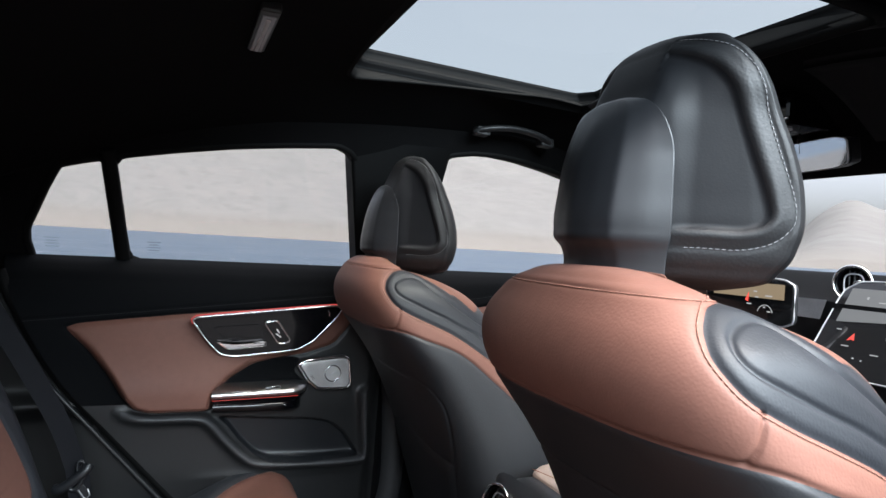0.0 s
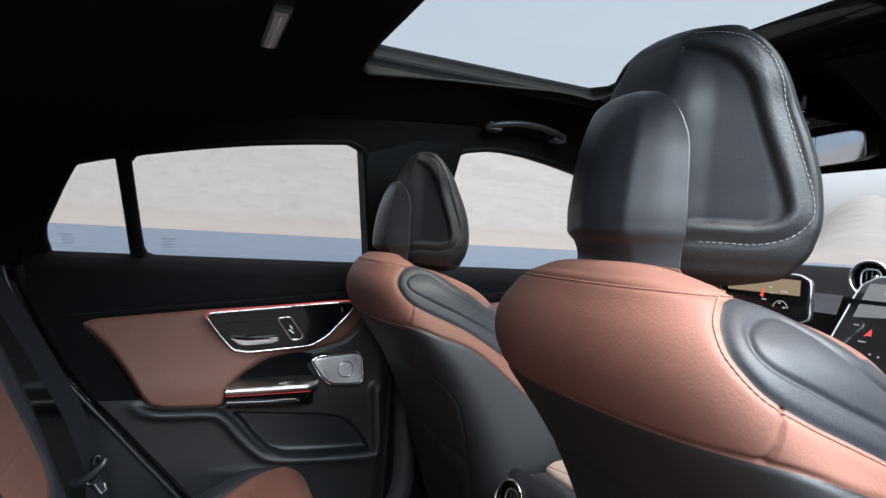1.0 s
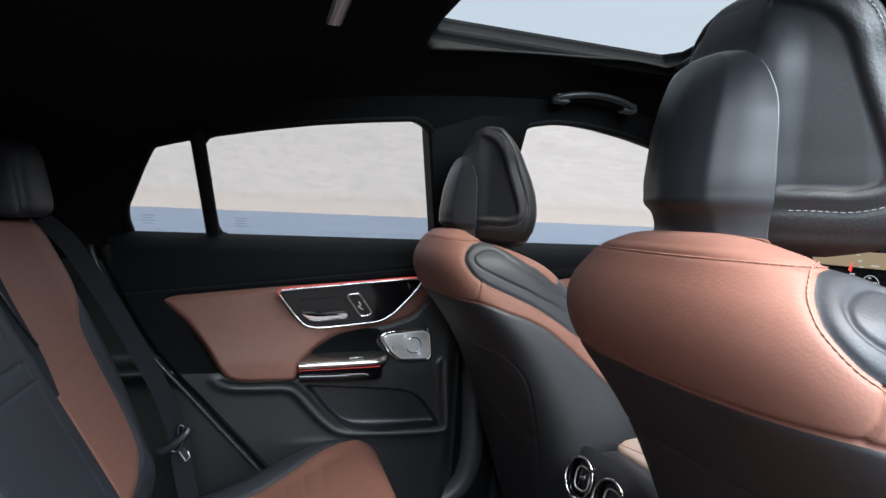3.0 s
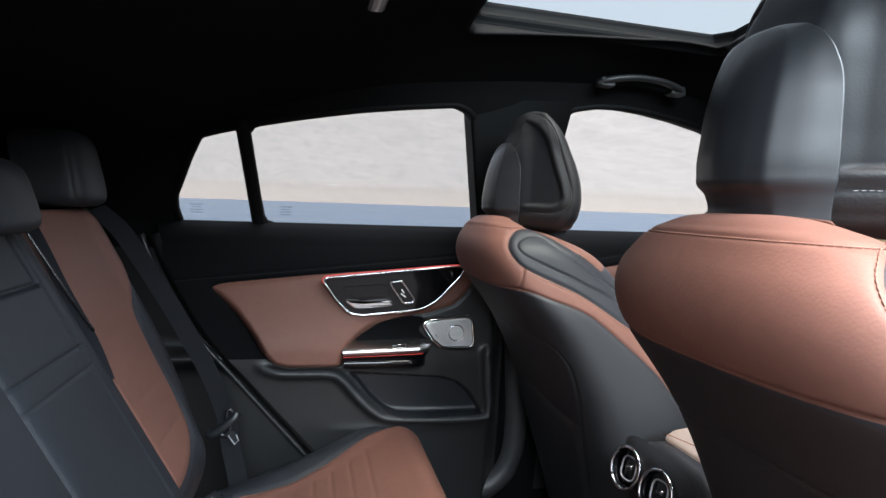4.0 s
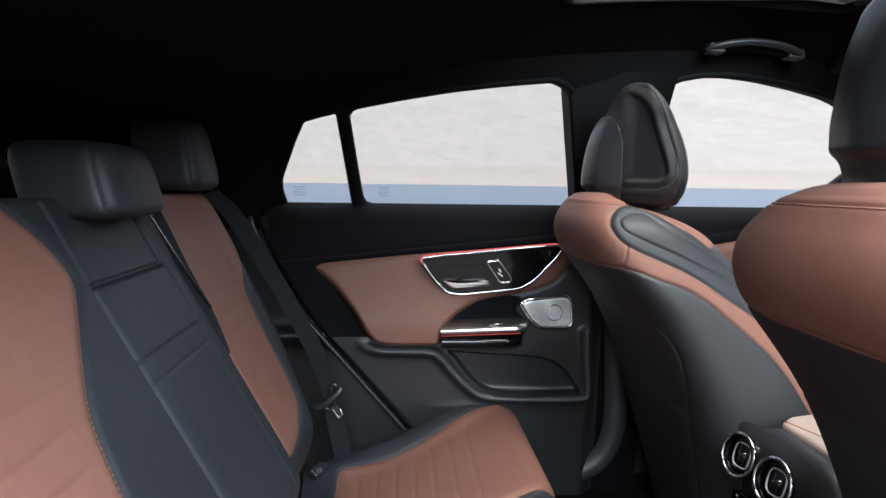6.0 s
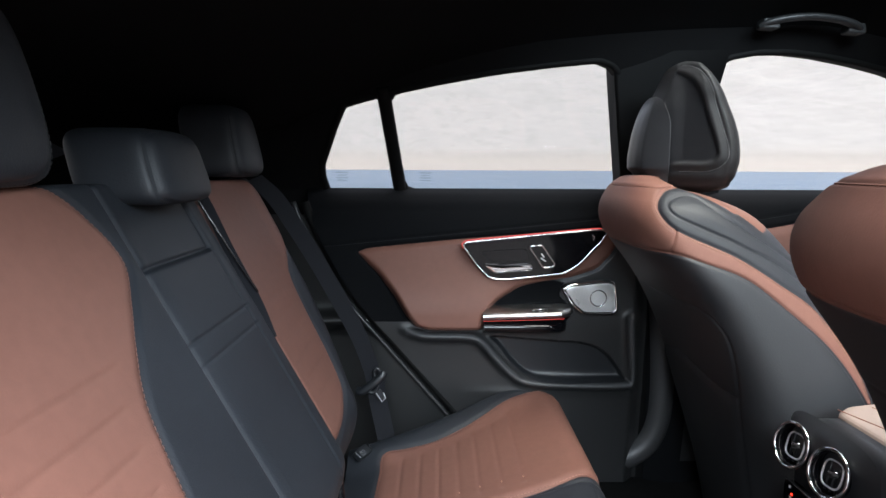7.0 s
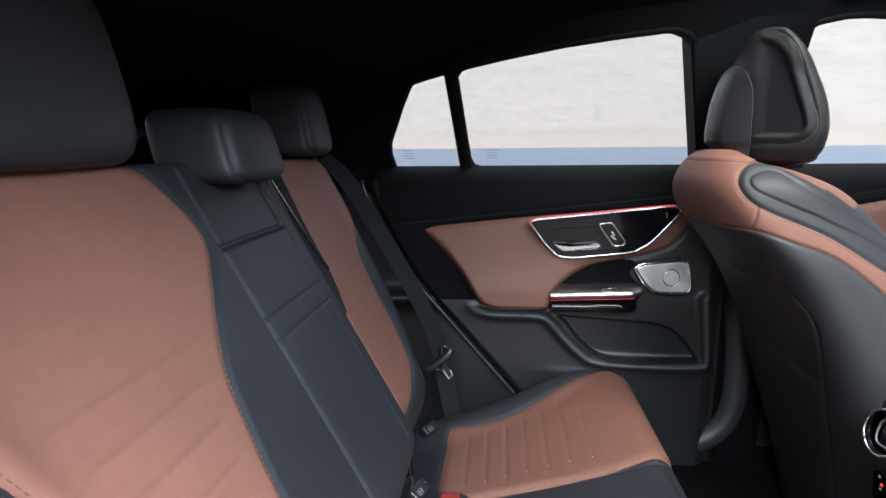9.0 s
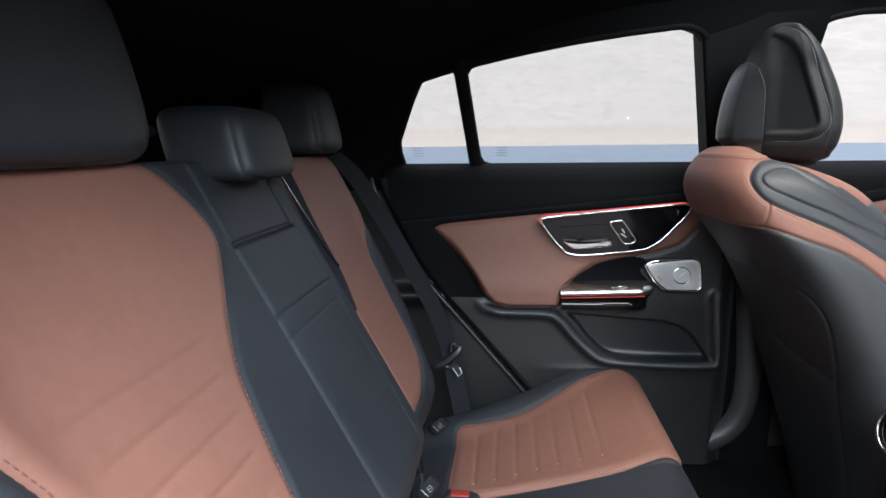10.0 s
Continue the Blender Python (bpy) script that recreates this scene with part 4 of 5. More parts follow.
def door_y(x, z):
    p = np.stack([x, z], 1)
    y = table(z, [(0.30, 0.70), (0.45, 0.69), (0.60, 0.675), (0.70, 0.668), (0.76, 0.662), (0.86, 0.660), (0.95, 0.660), (1.0, 0.668), (1.04, 0.688), (1.07, 0.708), (1.085, 0.728), (1.095, 0.752)], 1)
    db, dp = away(p, BROWN_DOOR, True), away(p, POCKET, True)
    dl = np.abs(away(p, LEDGE))
    arm = sstep(0.96, 0.80, z) * sstep(0.25, 0.05, x)
    y = y - 0.060 * arm**0.8 * sstep(-0.006, 0.022, db) - 0.006 * sstep(0, 0.012, db)
    y = y - groove(db, 0.004, 0.003)
    y = y + 0.024 * sstep(-0.001, 0.006, dp)
    y = y - 0.020 * np.exp(-((dl / 0.012) ** 2)) * sstep(-0.13, -0.06, x)
    st = z - (0.989 + 0.10 * x)
    y = y - np.where(db < 0, groove(st, 0.003, 0.002), 0)
    y = y - 0.003 * np.exp(-(((z - 0.589) / 0.012) ** 2)) * sstep(0.0, 0.15, x)
    y = y + 0.03 * sstep(0.455, 0.495, x)
    y = y - np.where(db < 0, groove(away(p, BROWN_DOOR, True) + 0.0, 0.004, 0.002), 0)
    return y, db, dp, st


def door_sheet(u, v):
    x, z = -0.37 + 0.868 * u, 0.34 + 0.755 * v
    return x, door_y(x, z)[0], z


V, F = grid(door_sheet, 300, 260)
faces = [list(f) for f in F]
door = empty("rear_door_trim", "rear door lining in black and brown with armrest and pocket", "car door")
_, db, dp, st = door_y(V[:, 0], V[:, 2])
stl = contour(V + np.array([0, -0.0012, 0]), F, st + 0.003, lambda p: -0.30 < p[0] < 0.46)
stitches("upper_seam", stl, DARKTHREAD, door, radius=0.0005)
stl = contour(V + np.array([0, -0.0015, 0]), F, db - 0.014, lambda p: p[2] < 0.80 and p[0] < 0.085)
stitches("armrest_seam", stl, RUST, door, radius=0.0006)
V, ok, _ = cut(V, faces, away(V[:, [0, 2]], EDGE))
V, brown, rest = cut(V, ok, away(V[:, [0, 2]], BROWN_DOOR, True))
V, pocket, rest = cut(V, rest, away(V[:, [0, 2]], POCKET, True))
V, upper, lower = cut(V, rest, V[:, 2] - (0.958 + 0.09 * V[:, 0]))
skin("brown_panel", V, brown, BROWN, door, "brown leather panel and armrest")
skin("pocket", V, pocket, PLASTIC, door, "black door pocket")
skin("upper_trim", V, upper, SOFT, door, "black stitched upper lining")
V, end, lower = cut(V, lower, np.where(V[:, 0] < -0.05, V[:, 2] - 0.772, -1.0))
# the ledge's gloss highlight is put in as a strip of lighter plastic
ledge_gap = np.where(V[:, 0] > -0.105, 0.0085 - np.abs(away(V[:, [0, 2]], LEDGE)), -1.0)
V, ledge, lower = cut(V, lower, ledge_gap)
skin("ledge", V, ledge, SILLGREY, door, "grey rim round the pocket, its gloss highlight put in as lighter grey")
skin("end_panel", V, end, SOFT, door, "black panel behind the brown leather")
skin("lower_panel", V, lower, GREY, door, "dark grey plastic lower panel")

ON_DOOR = Matrix(((1, 0, 0, 0), (0, 0, -1, 0), (0, 1, 0, 0), (0, 0, 0, 1)))


def on_door(y):
    return Matrix.Translation((0, y, 0)) @ ON_DOOR


def door_ring(poly, y):
    d = dense(poly, 2)
    return [(a, y, b) for a, b in d]


PANEL_OUT = rounded([(0.034, 0.966), (0.043, 0.974), (0.353, 1.004), (0.372, 0.998), (0.36, 0.978), (0.306, 0.920), (0.269, 0.899), (0.128, 0.885), (0.096, 0.890), (0.069, 0.918)], 3)
slab("control_panel", PANEL_OUT, 0.05, on_door(0.665), PIANO, door, "glossy black control panel", 0.003)
tube("panel_rim", door_ring(PANEL_OUT, 0.616), 0.0024, CHROME, door, "chrome rim", closed=True, up=(0, 1, 0))
RIMG = [(a, 0.622, b) for a, b in dense(grown(PANEL_OUT, -0.0035), 2) if b > 0.93 and a < 0.36]
red = sorted([p for p in RIMG if p[2] > 0.955 + 0.09 * p[0]])
tube("ambient_strip", red, 0.0014, REDGLOW, door, "red ambient light strip", up=(0, 1, 0))
LEVER = rounded([(0.084, 0.922), (0.118, 0.921), (0.123, 0.918), (0.194, 0.924), (0.197, 0.914), (0.19, 0.909), (0.115, 0.903), (0.105, 0.905)], 2)
slab("door_handle", LEVER, 0.020, on_door(0.618), CHROME, door, "chrome pull lever", 0.004, 3)
slab("handle_well", rounded([(0.075, 0.952), (0.185, 0.960), (0.19, 0.93), (0.115, 0.925), (0.10, 0.93)], 2), 0.003, on_door(0.617), PIANO, door, "", 0.001)
slab("lock_switch", rounded([(0.188, 0.964), (0.216, 0.968), (0.222, 0.963), (0.250, 0.924), (0.244, 0.917), (0.224, 0.914)], 2), 0.010, on_door(0.618), PIANO, door, "black seat memory switch with a chrome frame", 0.002)
tube("switch_frame", door_ring(rounded([(0.188, 0.964), (0.216, 0.968), (0.222, 0.963), (0.250, 0.924), (0.244, 0.917), (0.224, 0.914)], 2), 0.608), 0.0022, CHROME, door, closed=True, up=(0, 1, 0))
for p in ([(0.218, 0.608, 0.948), (0.224, 0.608, 0.940), (0.216, 0.608, 0.938), (0.228, 0.608, 0.930)],):
    tube("switch_mark", p, 0.0012, WHITE, door, up=(0, 1, 0))
slab("lock_button", rounded([(0.335, 0.994), (0.348, 0.996), (0.346, 0.976), (0.338, 0.978)], 2), 0.008, on_door(0.618), PIANO, door, "", 0.002)
tube("lock_mark", [(0.337, 0.609, 0.991), (0.341, 0.609, 0.988), (0.339, 0.609, 0.980)], 0.0013, CHROME, door, up=(0, 1, 0))
SPK = rounded([(0.272, 0.860), (0.286, 0.870), (0.384, 0.880), (0.398, 0.876), (0.403, 0.866), (0.409, 0.810), (0.400, 0.799), (0.325, 0.799), (0.299, 0.820)], 3)
slab("speaker_body", SPK, 0.033, on_door(0.668), PLASTIC, door, "black speaker surround", 0.004)
SPK_C = SPK.mean(0)
SPI = SPK_C + (SPK - SPK_C) * 0.88
slab("speaker_grille", SPI, 0.010, on_door(0.640), GRILLE, door, "perforated bright metal speaker grille", 0.003)
tube("speaker_rim", door_ring(SPK_C + (SPK - SPK_C) * 0.94, 0.632), 0.0042, CHROME, door, "chrome speaker rim", closed=True, up=(0, 1, 0))
for r in (0.020, 0.0185):
    tube("speaker_ring", [(0.360 + r * math.cos(a), 0.6295, 0.838 + r * math.sin(a)) for a in np.linspace(0, 2 * math.pi, 40, endpoint=False)], 0.0009, CHROME, door, closed=True, up=(0, 1, 0))
tube("speaker_mark", [(0.352, 0.6295, 0.832), (0.358, 0.6295, 0.837), (0.361, 0.6295, 0.839), (0.368, 0.6295, 0.845)], 0.0012, SATIN, door, up=(0, 1, 0))
# grille holes as fine raised rings round the middle
for r in np.arange(0.025, 0.090, 0.0035):
    pts = [(0.360 + r * math.cos(a), 0.6297, 0.838 + r * math.sin(a)) for a in np.linspace(0, 2 * math.pi, 90)]
    ok = away(np.array([(p[0], p[2]) for p in pts]), SPI, True) > 0.004
    run = []
    for p, good in list(zip(pts, ok)) + [(None, False)]:
        if good:
            run.append(p)
        else:
            if len(run) > 3:
                tube("grille_ridge", run, 0.0008, BRUSHED, door, sides=4, up=(0, 1, 0))
            run = []
# black scoop with the bright shelf
SCOOP = rounded([(0.090, 0.80), (0.115, 0.835), (0.155, 0.860), (0.25, 0.877), (0.285, 0.872), (0.27, 0.84), (0.31, 0.80), (0.28, 0.762), (0.24, 0.752), (0.09, 0.748)], 3)
slab("scoop", SCOOP, 0.012, on_door(0.668), SOFT, door, "black scoop behind the shelf", 0.004)


def shelf(u, v):
    x = 0.082 + 0.222 * u
    end = np.sqrt(np.maximum(1 - np.clip((u - 0.80) / 0.20, 0, 1) ** 2, 0.003))
    a = np.pi * (v - 0.5)
    return x, 0.665 - 0.075 * end * np.cos(a) ** 0.6, 0.800 + 0.006 * u + 0.015 * np.sin(a) * (0.35 + 0.65 * end)


V, F = grid(shelf, 60, 24)
obj("shelf", V, F, BRUSHED, door, "bright metal shelf below the grip")
pts = [(0.083 + 0.19 * t, 0.5945 + 0.02 * max(0, t - 0.85), 0.789 + 0.006 * t) for t in np.linspace(0, 1, 30)]
tube("shelf_strip", pts, 0.0005, REDGLOW, door, "thin red ambient light strip", up=(0, 1, 0))


def shelf_under(u, v):
    x = 0.086 + 0.205 * u
    end = np.sqrt(np.maximum(1 - np.clip((u - 0.75) / 0.25, 0, 1) ** 2, 0.003))
    a = np.pi * (v - 0.5)
    return x, 0.665 - 0.062 * end * np.cos(a) ** 0.5, 0.770 + 0.018 * np.sin(a)


V, F = grid(shelf_under, 50, 18)
obj("shelf_underside", V, F, PIANO, door, "glossy black underside")
slab("window_switch", rounded([(0.198, 0.815), (0.234, 0.816), (0.232, 0.809), (0.2, 0.808)], 1), 0.012, on_door(0.612), PIANO, door, "black window switch", 0.002)
tube("switch_lip", [(0.200, 0.5995, 0.8165), (0.232, 0.5995, 0.8175)], 0.0015, CHROME, door, up=(0, 1, 0))

# ---- body trim round the rear door, belts ----
V, F = grid(lambda u, v: (-0.62 + 0.9 * u, 0.705 + 0.06 * sstep(-0.02, 0.04, -0.62 + 0.9 * u) * sstep(0.24, 0.32, v) + 0.06 * sstep(-0.29, -0.25, -0.62 + 0.9 * u) * sstep(0.80, 0.90, v) - 0.03 * np.exp(-(((v - 0.62) / 0.03) ** 2)) * sstep(0.9, 0.2, u) + 0.012 * np.sin(3 * u), 0.33 + 0.70 * v), 80, 90)
tagged(obj("side_trim", V, F, ARCH), "dark grey plastic trim over the wheel arch", "trim", kind="structure")
tagged(tube("door_seal", [(x - 0.006, 0.690, z) for x, z in EDGE[4:]], 0.011, RUBBER, None), "black rubber door seal", "door seal", kind="structure")
tagged(tube("door_seal", [(x - 0.034, 0.692, z) for x, z in EDGE[4:]], 0.006, GREY, None), "thin grey lip beside the door seal", "door seal", kind="structure")
SILL = smooth_line([(0.488, 0.98), (0.505, 0.86), (0.520, 0.70), (0.524, 0.56), (0.515, 0.49), (0.49, 0.445), (0.44, 0.42), (0.34, 0.405), (0.2, 0.40)])
cut_side = np.gradient(SILL, axis=0)
cut_side = np.stack([-cut_side[:, 1], cut_side[:, 0]], 1) / np.linalg.norm(cut_side, axis=1, keepdims=True)


def sill_sheet(u, v):
    k = u * (len(SILL) - 1)
    x, z, nx, nz = (np.interp(k, np.arange(len(SILL)), q) for q in (SILL[:, 0], SILL[:, 1], cut_side[:, 0], cut_side[:, 1]))
    w = 0.062 * v
    return x + nx * w, 0.722 - 0.026 * np.sin(np.pi * np.clip(v, 0, 1)) ** 0.6 + 0.02 * (v > 0.97), z + nz * w


V, F = grid(sill_sheet, 90, 32)
tagged(obj("sill_trim", V, F, SILLGREY), "grey plastic sill and pillar trim", "trim", kind="structure")
V, F = grid(lambda u, v: (0.52 + 0.16 * u, 0.735 - 0.02 * np.sin(np.pi * u), 0.33 + 0.77 * v), 12, 20)
tagged(obj("pillar_trim", V, F, SOFT), "black lower pillar cover", "trim", kind="structure")


def pillar_sheet(u, v):
    """The padded cover stands proud of the window; its rear edge hides the end of the glass."""
    z = 1.075 + 0.325 * v
    x0, x1 = 0.404 - 0.150 * np.maximum(0, z - 1.09), 0.600
    y0 = 0.628 - 0.19 * np.maximum(0, z - 1.09)
    x = np.where(u < 0.2, x0 + 0.012, x0 + (x1 - x0) * (u - 0.2) / 0.8)
    y = np.where(u < 0.2, y0 + 0.11 * (1 - u / 0.2), y0 + (side_y(z) - 0.02 - y0) * ((u - 0.2) / 0.8) ** 2 - 0.008 * np.sin(np.pi * (u - 0.2) / 0.8))
    return x, y, z


V, F = grid(pillar_sheet, 31, 16)
# darkened material in place of headliner cloth, as the lamp shines on it
tagged(obj("pillar_cover", V, F, FRAME), "black fabric cover of the middle pillar", "trim", kind="structure")


def strap(name, pts, width, across, mat, parent=None, label=""):
    p, n = smooth_line(pts), np.array(across, float)
    V = np.concatenate([p - n * width / 2, p + n * width / 2, p + n * width / 2 + (0.0, -0.0012, 0.001), p - n * width / 2 + (0.0, -0.0012, 0.001)])
    m = len(p)
    F = []
    for i in range(m - 1):
        for a, b in ((0, 1), (1, 2), (2, 3), (3, 0)):
            F.append([a * m + i, b * m + i, b * m + i + 1, a * m + i + 1])
    return obj(name, V, F, mat, parent, label, False)


belt = empty("seat_belt", "black seat belt with its tongue, hanging beside the backrest", "seat belt")
strap("strap", [(-0.43, 0.545, 1.12), (-0.388, 0.555, 1.079), (-0.348, 0.56, 1.017), (-0.286, 0.56, 0.914), (-0.212, 0.56, 0.776), (-0.180, 0.558, 0.695), (-0.170, 0.555, 0.655)], 0.046, (0.62, 0.60, 0.32), WEBBING, belt, "grey-black webbing")
strap("strap", [(-0.167, 0.556, 0.655), (-0.160, 0.56, 0.60), (-0.148, 0.56, 0.54), (-0.138, 0.56, 0.485), (-0.13, 0.56, 0.43)], 0.044, (0.85, 0.45, 0.15), WEBBING, belt, "grey-black webbing")
tube("tongue_cover", smooth_line([(-0.206, 0.540, 0.640), (-0.196, 0.535, 0.640), (-0.172, 0.533, 0.657), (-0.152, 0.535, 0.674), (-0.147, 0.54, 0.684)]), 0.0095, PLASTIC, belt, "black tongue cover", sides=12)
tube("tongue_loop", smooth_line([(-0.152, 0.538, 0.68), (-0.160, 0.538, 0.692), (-0.168, 0.538, 0.687), (-0.167, 0.538, 0.672)]), 0.0035, PLASTIC, belt, sides=8)
tube("tongue_loop", smooth_line([(-0.188, 0.542, 0.644), (-0.175, 0.542, 0.634), (-0.163, 0.542, 0.642), (-0.158, 0.542, 0.66)]), 0.005, PLASTIC, belt, sides=8)
slab("tongue", rounded([(-0.172, 0.636), (-0.155, 0.643), (-0.144, 0.622), (-0.156, 0.612)], 1), 0.003, on_door(0.545), PLASTIC, belt, "", 0.0005)
tube("tongue_edge", [(-0.166, 0.5405, 0.636), (-0.151, 0.5405, 0.613), (-0.143, 0.5405, 0.622), (-0.148, 0.5405, 0.635)], 0.0014, SATIN, belt, "bright metal tongue edge", up=(0, 1, 0))

mid = empty("seat_belt", "black middle seat belt with a glossy edge", "seat belt")
strap("strap", [(-0.425, 0.155, 1.125), (-0.398, 0.152, 1.090), (-0.358, 0.144, 1.01), (-0.315, 0.136, 0.93), (-0.29, 0.130, 0.87)], 0.024, (0.35, 0.9, 0.2), WEBBING, mid)
tube("edge", smooth_line([(-0.40, 0.118, 1.10), (-0.37, 0.124, 1.045), (-0.34, 0.132, 0.99), (-0.315, 0.142, 0.945)]), 0.002, PIANO, mid)
for at, rz in (((-0.188, 0.475, 0.522), -25), ((-0.172, 0.15, 0.555), -15)):
    bk = empty("belt_buckle", "black belt buckle with a pressed pictogram, between cushion and backrest", "belt buckle")
    slab("housing", rounded([(-0.0115, -0.027), (0.0115, -0.027), (0.0125, 0.010), (0.009, 0.027), (-0.009, 0.027), (-0.0125, 0.010)], 2), 0.012, pose(*at, 0, 35, rz) @ pose(0, 0, -0.006), PLASTIC, bk, "", 0.003, 3)
    frame_at = pose(*at, 0, 35, rz) @ pose(0.003, -0.010, 0.0072, 6, 5, 0)
    ring = rounded([(-0.0045, -0.006), (0.0045, -0.006), (0.0045, 0.006), (-0.0045, 0.006)], 2)
    tube("pictogram", [tuple(frame_at @ Vector((a, b, 0))) for a, b in dense(ring, 2)], 0.0005, THREAD, bk, "pale pictogram", closed=True)
    tube("pictogram", [tuple(frame_at @ Vector((a, b, 0.0))) for a, b in ((-0.002, -0.003), (0.001, -0.001), (-0.001, 0.001), (0.002, 0.003))], 0.0006, THREAD, bk)
    tube("strap_slot", [tuple(pose(*at, 0, 35, rz) @ Vector((a, 0.020, 0.0062))) for a in (-0.008, 0.008)], 0.0012, PIANO, bk)
guide = empty("belt_guide", "black oval belt guide hanging on a short link", "belt guide")
tube("oval", smooth_line([(-0.187, 0.128, 0.635), (-0.186, 0.128, 0.612), (-0.184, 0.129, 0.594)]), [0.005] + [0.008] * 7 + [0.0085] + [0.008] * 7 + [0.004], PIANO, guide, sides=10)
tube("link", smooth_line([(-0.184, 0.130, 0.594), (-0.181, 0.132, 0.580), (-0.184, 0.132, 0.566)]), 0.0028, GREY, guide)
rb = empty("belt_buckle", "belt buckle with a red release button on the cushion", "belt buckle")
block("housing", (-0.15, 0.195, 0.47), (-0.085, 0.225, 0.512), PLASTIC, rb, "", 0.006)
block("button", (-0.140, 0.199, 0.506), (-0.105, 0.218, 0.514), material("red_button", (0.22, 0.02, 0.015), 0.5), rb, "red button", 0.003)

# ---- front door lining seen past the front seats ----
front_door = empty("front_door_trim", "front door lining, black above and brown leather below", "car door")


def front_sheet(u, v):
    x, z = 0.60 + 0.95 * u, 0.40 + 0.695 * v
    y = table(z, [(0.40, 0.70), (0.70, 0.66), (0.86, 0.662), (0.98, 0.668), (1.03, 0.686), (1.07, 0.708), (1.085, 0.728), (1.095, 0.752)], 1)
    top = z - (0.990 + 0.16 * (x - 0.67) * sstep(0.6, 1.2, x + 0.2))
    st = top - 0.027
    y = y - groove(top, 0.005, 0.006) - groove(st, 0.003, 0.002) - 0.008 * sstep(0, -0.02, top)
    return x, y, z


V, F = grid(front_sheet, 120, 160)
top = V[:, 2] - (0.990 + 0.16 * (V[:, 0] - 0.67) * sstep(0.6, 1.2, V[:, 0] + 0.2))
line = contour(V + np.array([0, -0.0012, 0]), F, top - 0.024)
stitches("upper_seam", line, DARKTHREAD, front_door, radius=0.0005)
V, upper, lower = cut(V, [list(f) for f in F], top)
skin("upper_trim", V, upper, SOFT, front_door, "black stitched upper lining")
V, brown, lower = cut(V, lower, V[:, 2] - 0.77)
skin("brown_panel", V, brown, BROWN, front_door, "brown leather panel")
skin("lower_panel", V, lower, GREY, front_door, "black plastic lower panel")

# ---- grip over the front door, roof lamp, visor, mirror, roof console ----
grip = empty("grab_handle", "dark grey folding grab handle under the roof edge", "grab handle", kind="")
gp = smooth_line([(0.640, 0.485, 1.438), (0.652, 0.472, 1.444), (0.685, 0.462, 1.450), (0.735, 0.460, 1.453), (0.79, 0.462, 1.447), (0.826, 0.470, 1.437), (0.838, 0.485, 1.428)])
tube("bar", gp, 0.0120, GREY, grip, flat=0.6, sides=16)
for x, z in ((0.655, 1.441), (0.832, 1.432)):
    slab("mount", rounded([(x - 0.019, z - 0.008), (x + 0.019, z - 0.010), (x + 0.016, z + 0.012), (x - 0.016, z + 0.012)], 2), 0.03, on_door(0.50), GREY, grip, "", 0.005, 3)

lamp = empty("roof_lamp", "slim grey roof lamp with a clear ribbed lens", "roof lamp")
zl = float(liner_z(np.array(0.09), np.array(0.0)))
k = (zl - 1.162) / (1.45 - 1.162)
lx, ly0, ly1 = 0.0905 * k, -0.924 + 0.827 * k, -0.924 + 1.015 * k
block("housing", (lx - 0.0145, ly0, zl - 0.012), (lx + 0.0145, ly1, zl + 0.004), GREY, lamp, "", 0.004)
block("lens", (lx - 0.010, ly0 + 0.02, zl - 0.0145), (lx + 0.010, ly1 - 0.006, zl - 0.008), material("frosted_lens", (0.35, 0.35, 0.36), 0.25, vary=0.1), lamp, "pale frosted lens", 0.002)
block("light_guide", (lx - 0.003, ly0 + 0.03, zl - 0.0160), (lx + 0.003, ly1 - 0.012, zl - 0.0135), material("pale_lens_core", (0.6, 0.6, 0.6), 0.3), lamp, "", 0.001)

console = empty("roof_console", "black roof console with chrome edge and reading lamps", "roof console")
zc = 1.425
block("housing", (0.99, -0.085, zc - 0.012), (1.20, 0.085, zc + 0.05), PIANO, console, "", 0.008)
tube("chrome_edge", [(0.989, -0.083, zc), (0.989, 0.083, zc)], 0.0035, CHROME, console)
block("lamp_lens", (0.996, -0.06, zc - 0.016), (1.03, 0.06, zc - 0.010), WHITE, console, "pale reading lamp lens", 0.002)
tube("stalk", [(1.13, 0.0, 1.42), (1.135, 0.0, 1.385)], 0.012, PLASTIC, console)

mirror = empty("rear_view_mirror", "frameless interior mirror showing pale sky", "mirror")
mm = look((1.13, 0.005, 1.376), (-0.13, 0.225, 1.19))
ml = rounded([(-0.118, -0.028), (0.118, -0.028), (0.118, 0.028), (-0.118, 0.028)], 3)
back = slab("housing", ml * 1.02, 0.022, mm @ pose(0, 0, 0.004, 0, 0, 0), PLASTIC, mirror, "", 0.004)
MIRROR = material("mirror_glass", (0.85, 0.88, 0.9), 0.02, metal=1.0, vary=0.01)
slab("glass", ml, 0.003, mm @ pose(0, 0, -0.0045, 0, 0, 0), MIRROR, mirror, "mirror glass", 0.001)
tube("rim", [tuple(mm @ Vector((a, b, -0.002))) for a, b in dense(ml, 2)], 0.002, SATIN, mirror, closed=True)

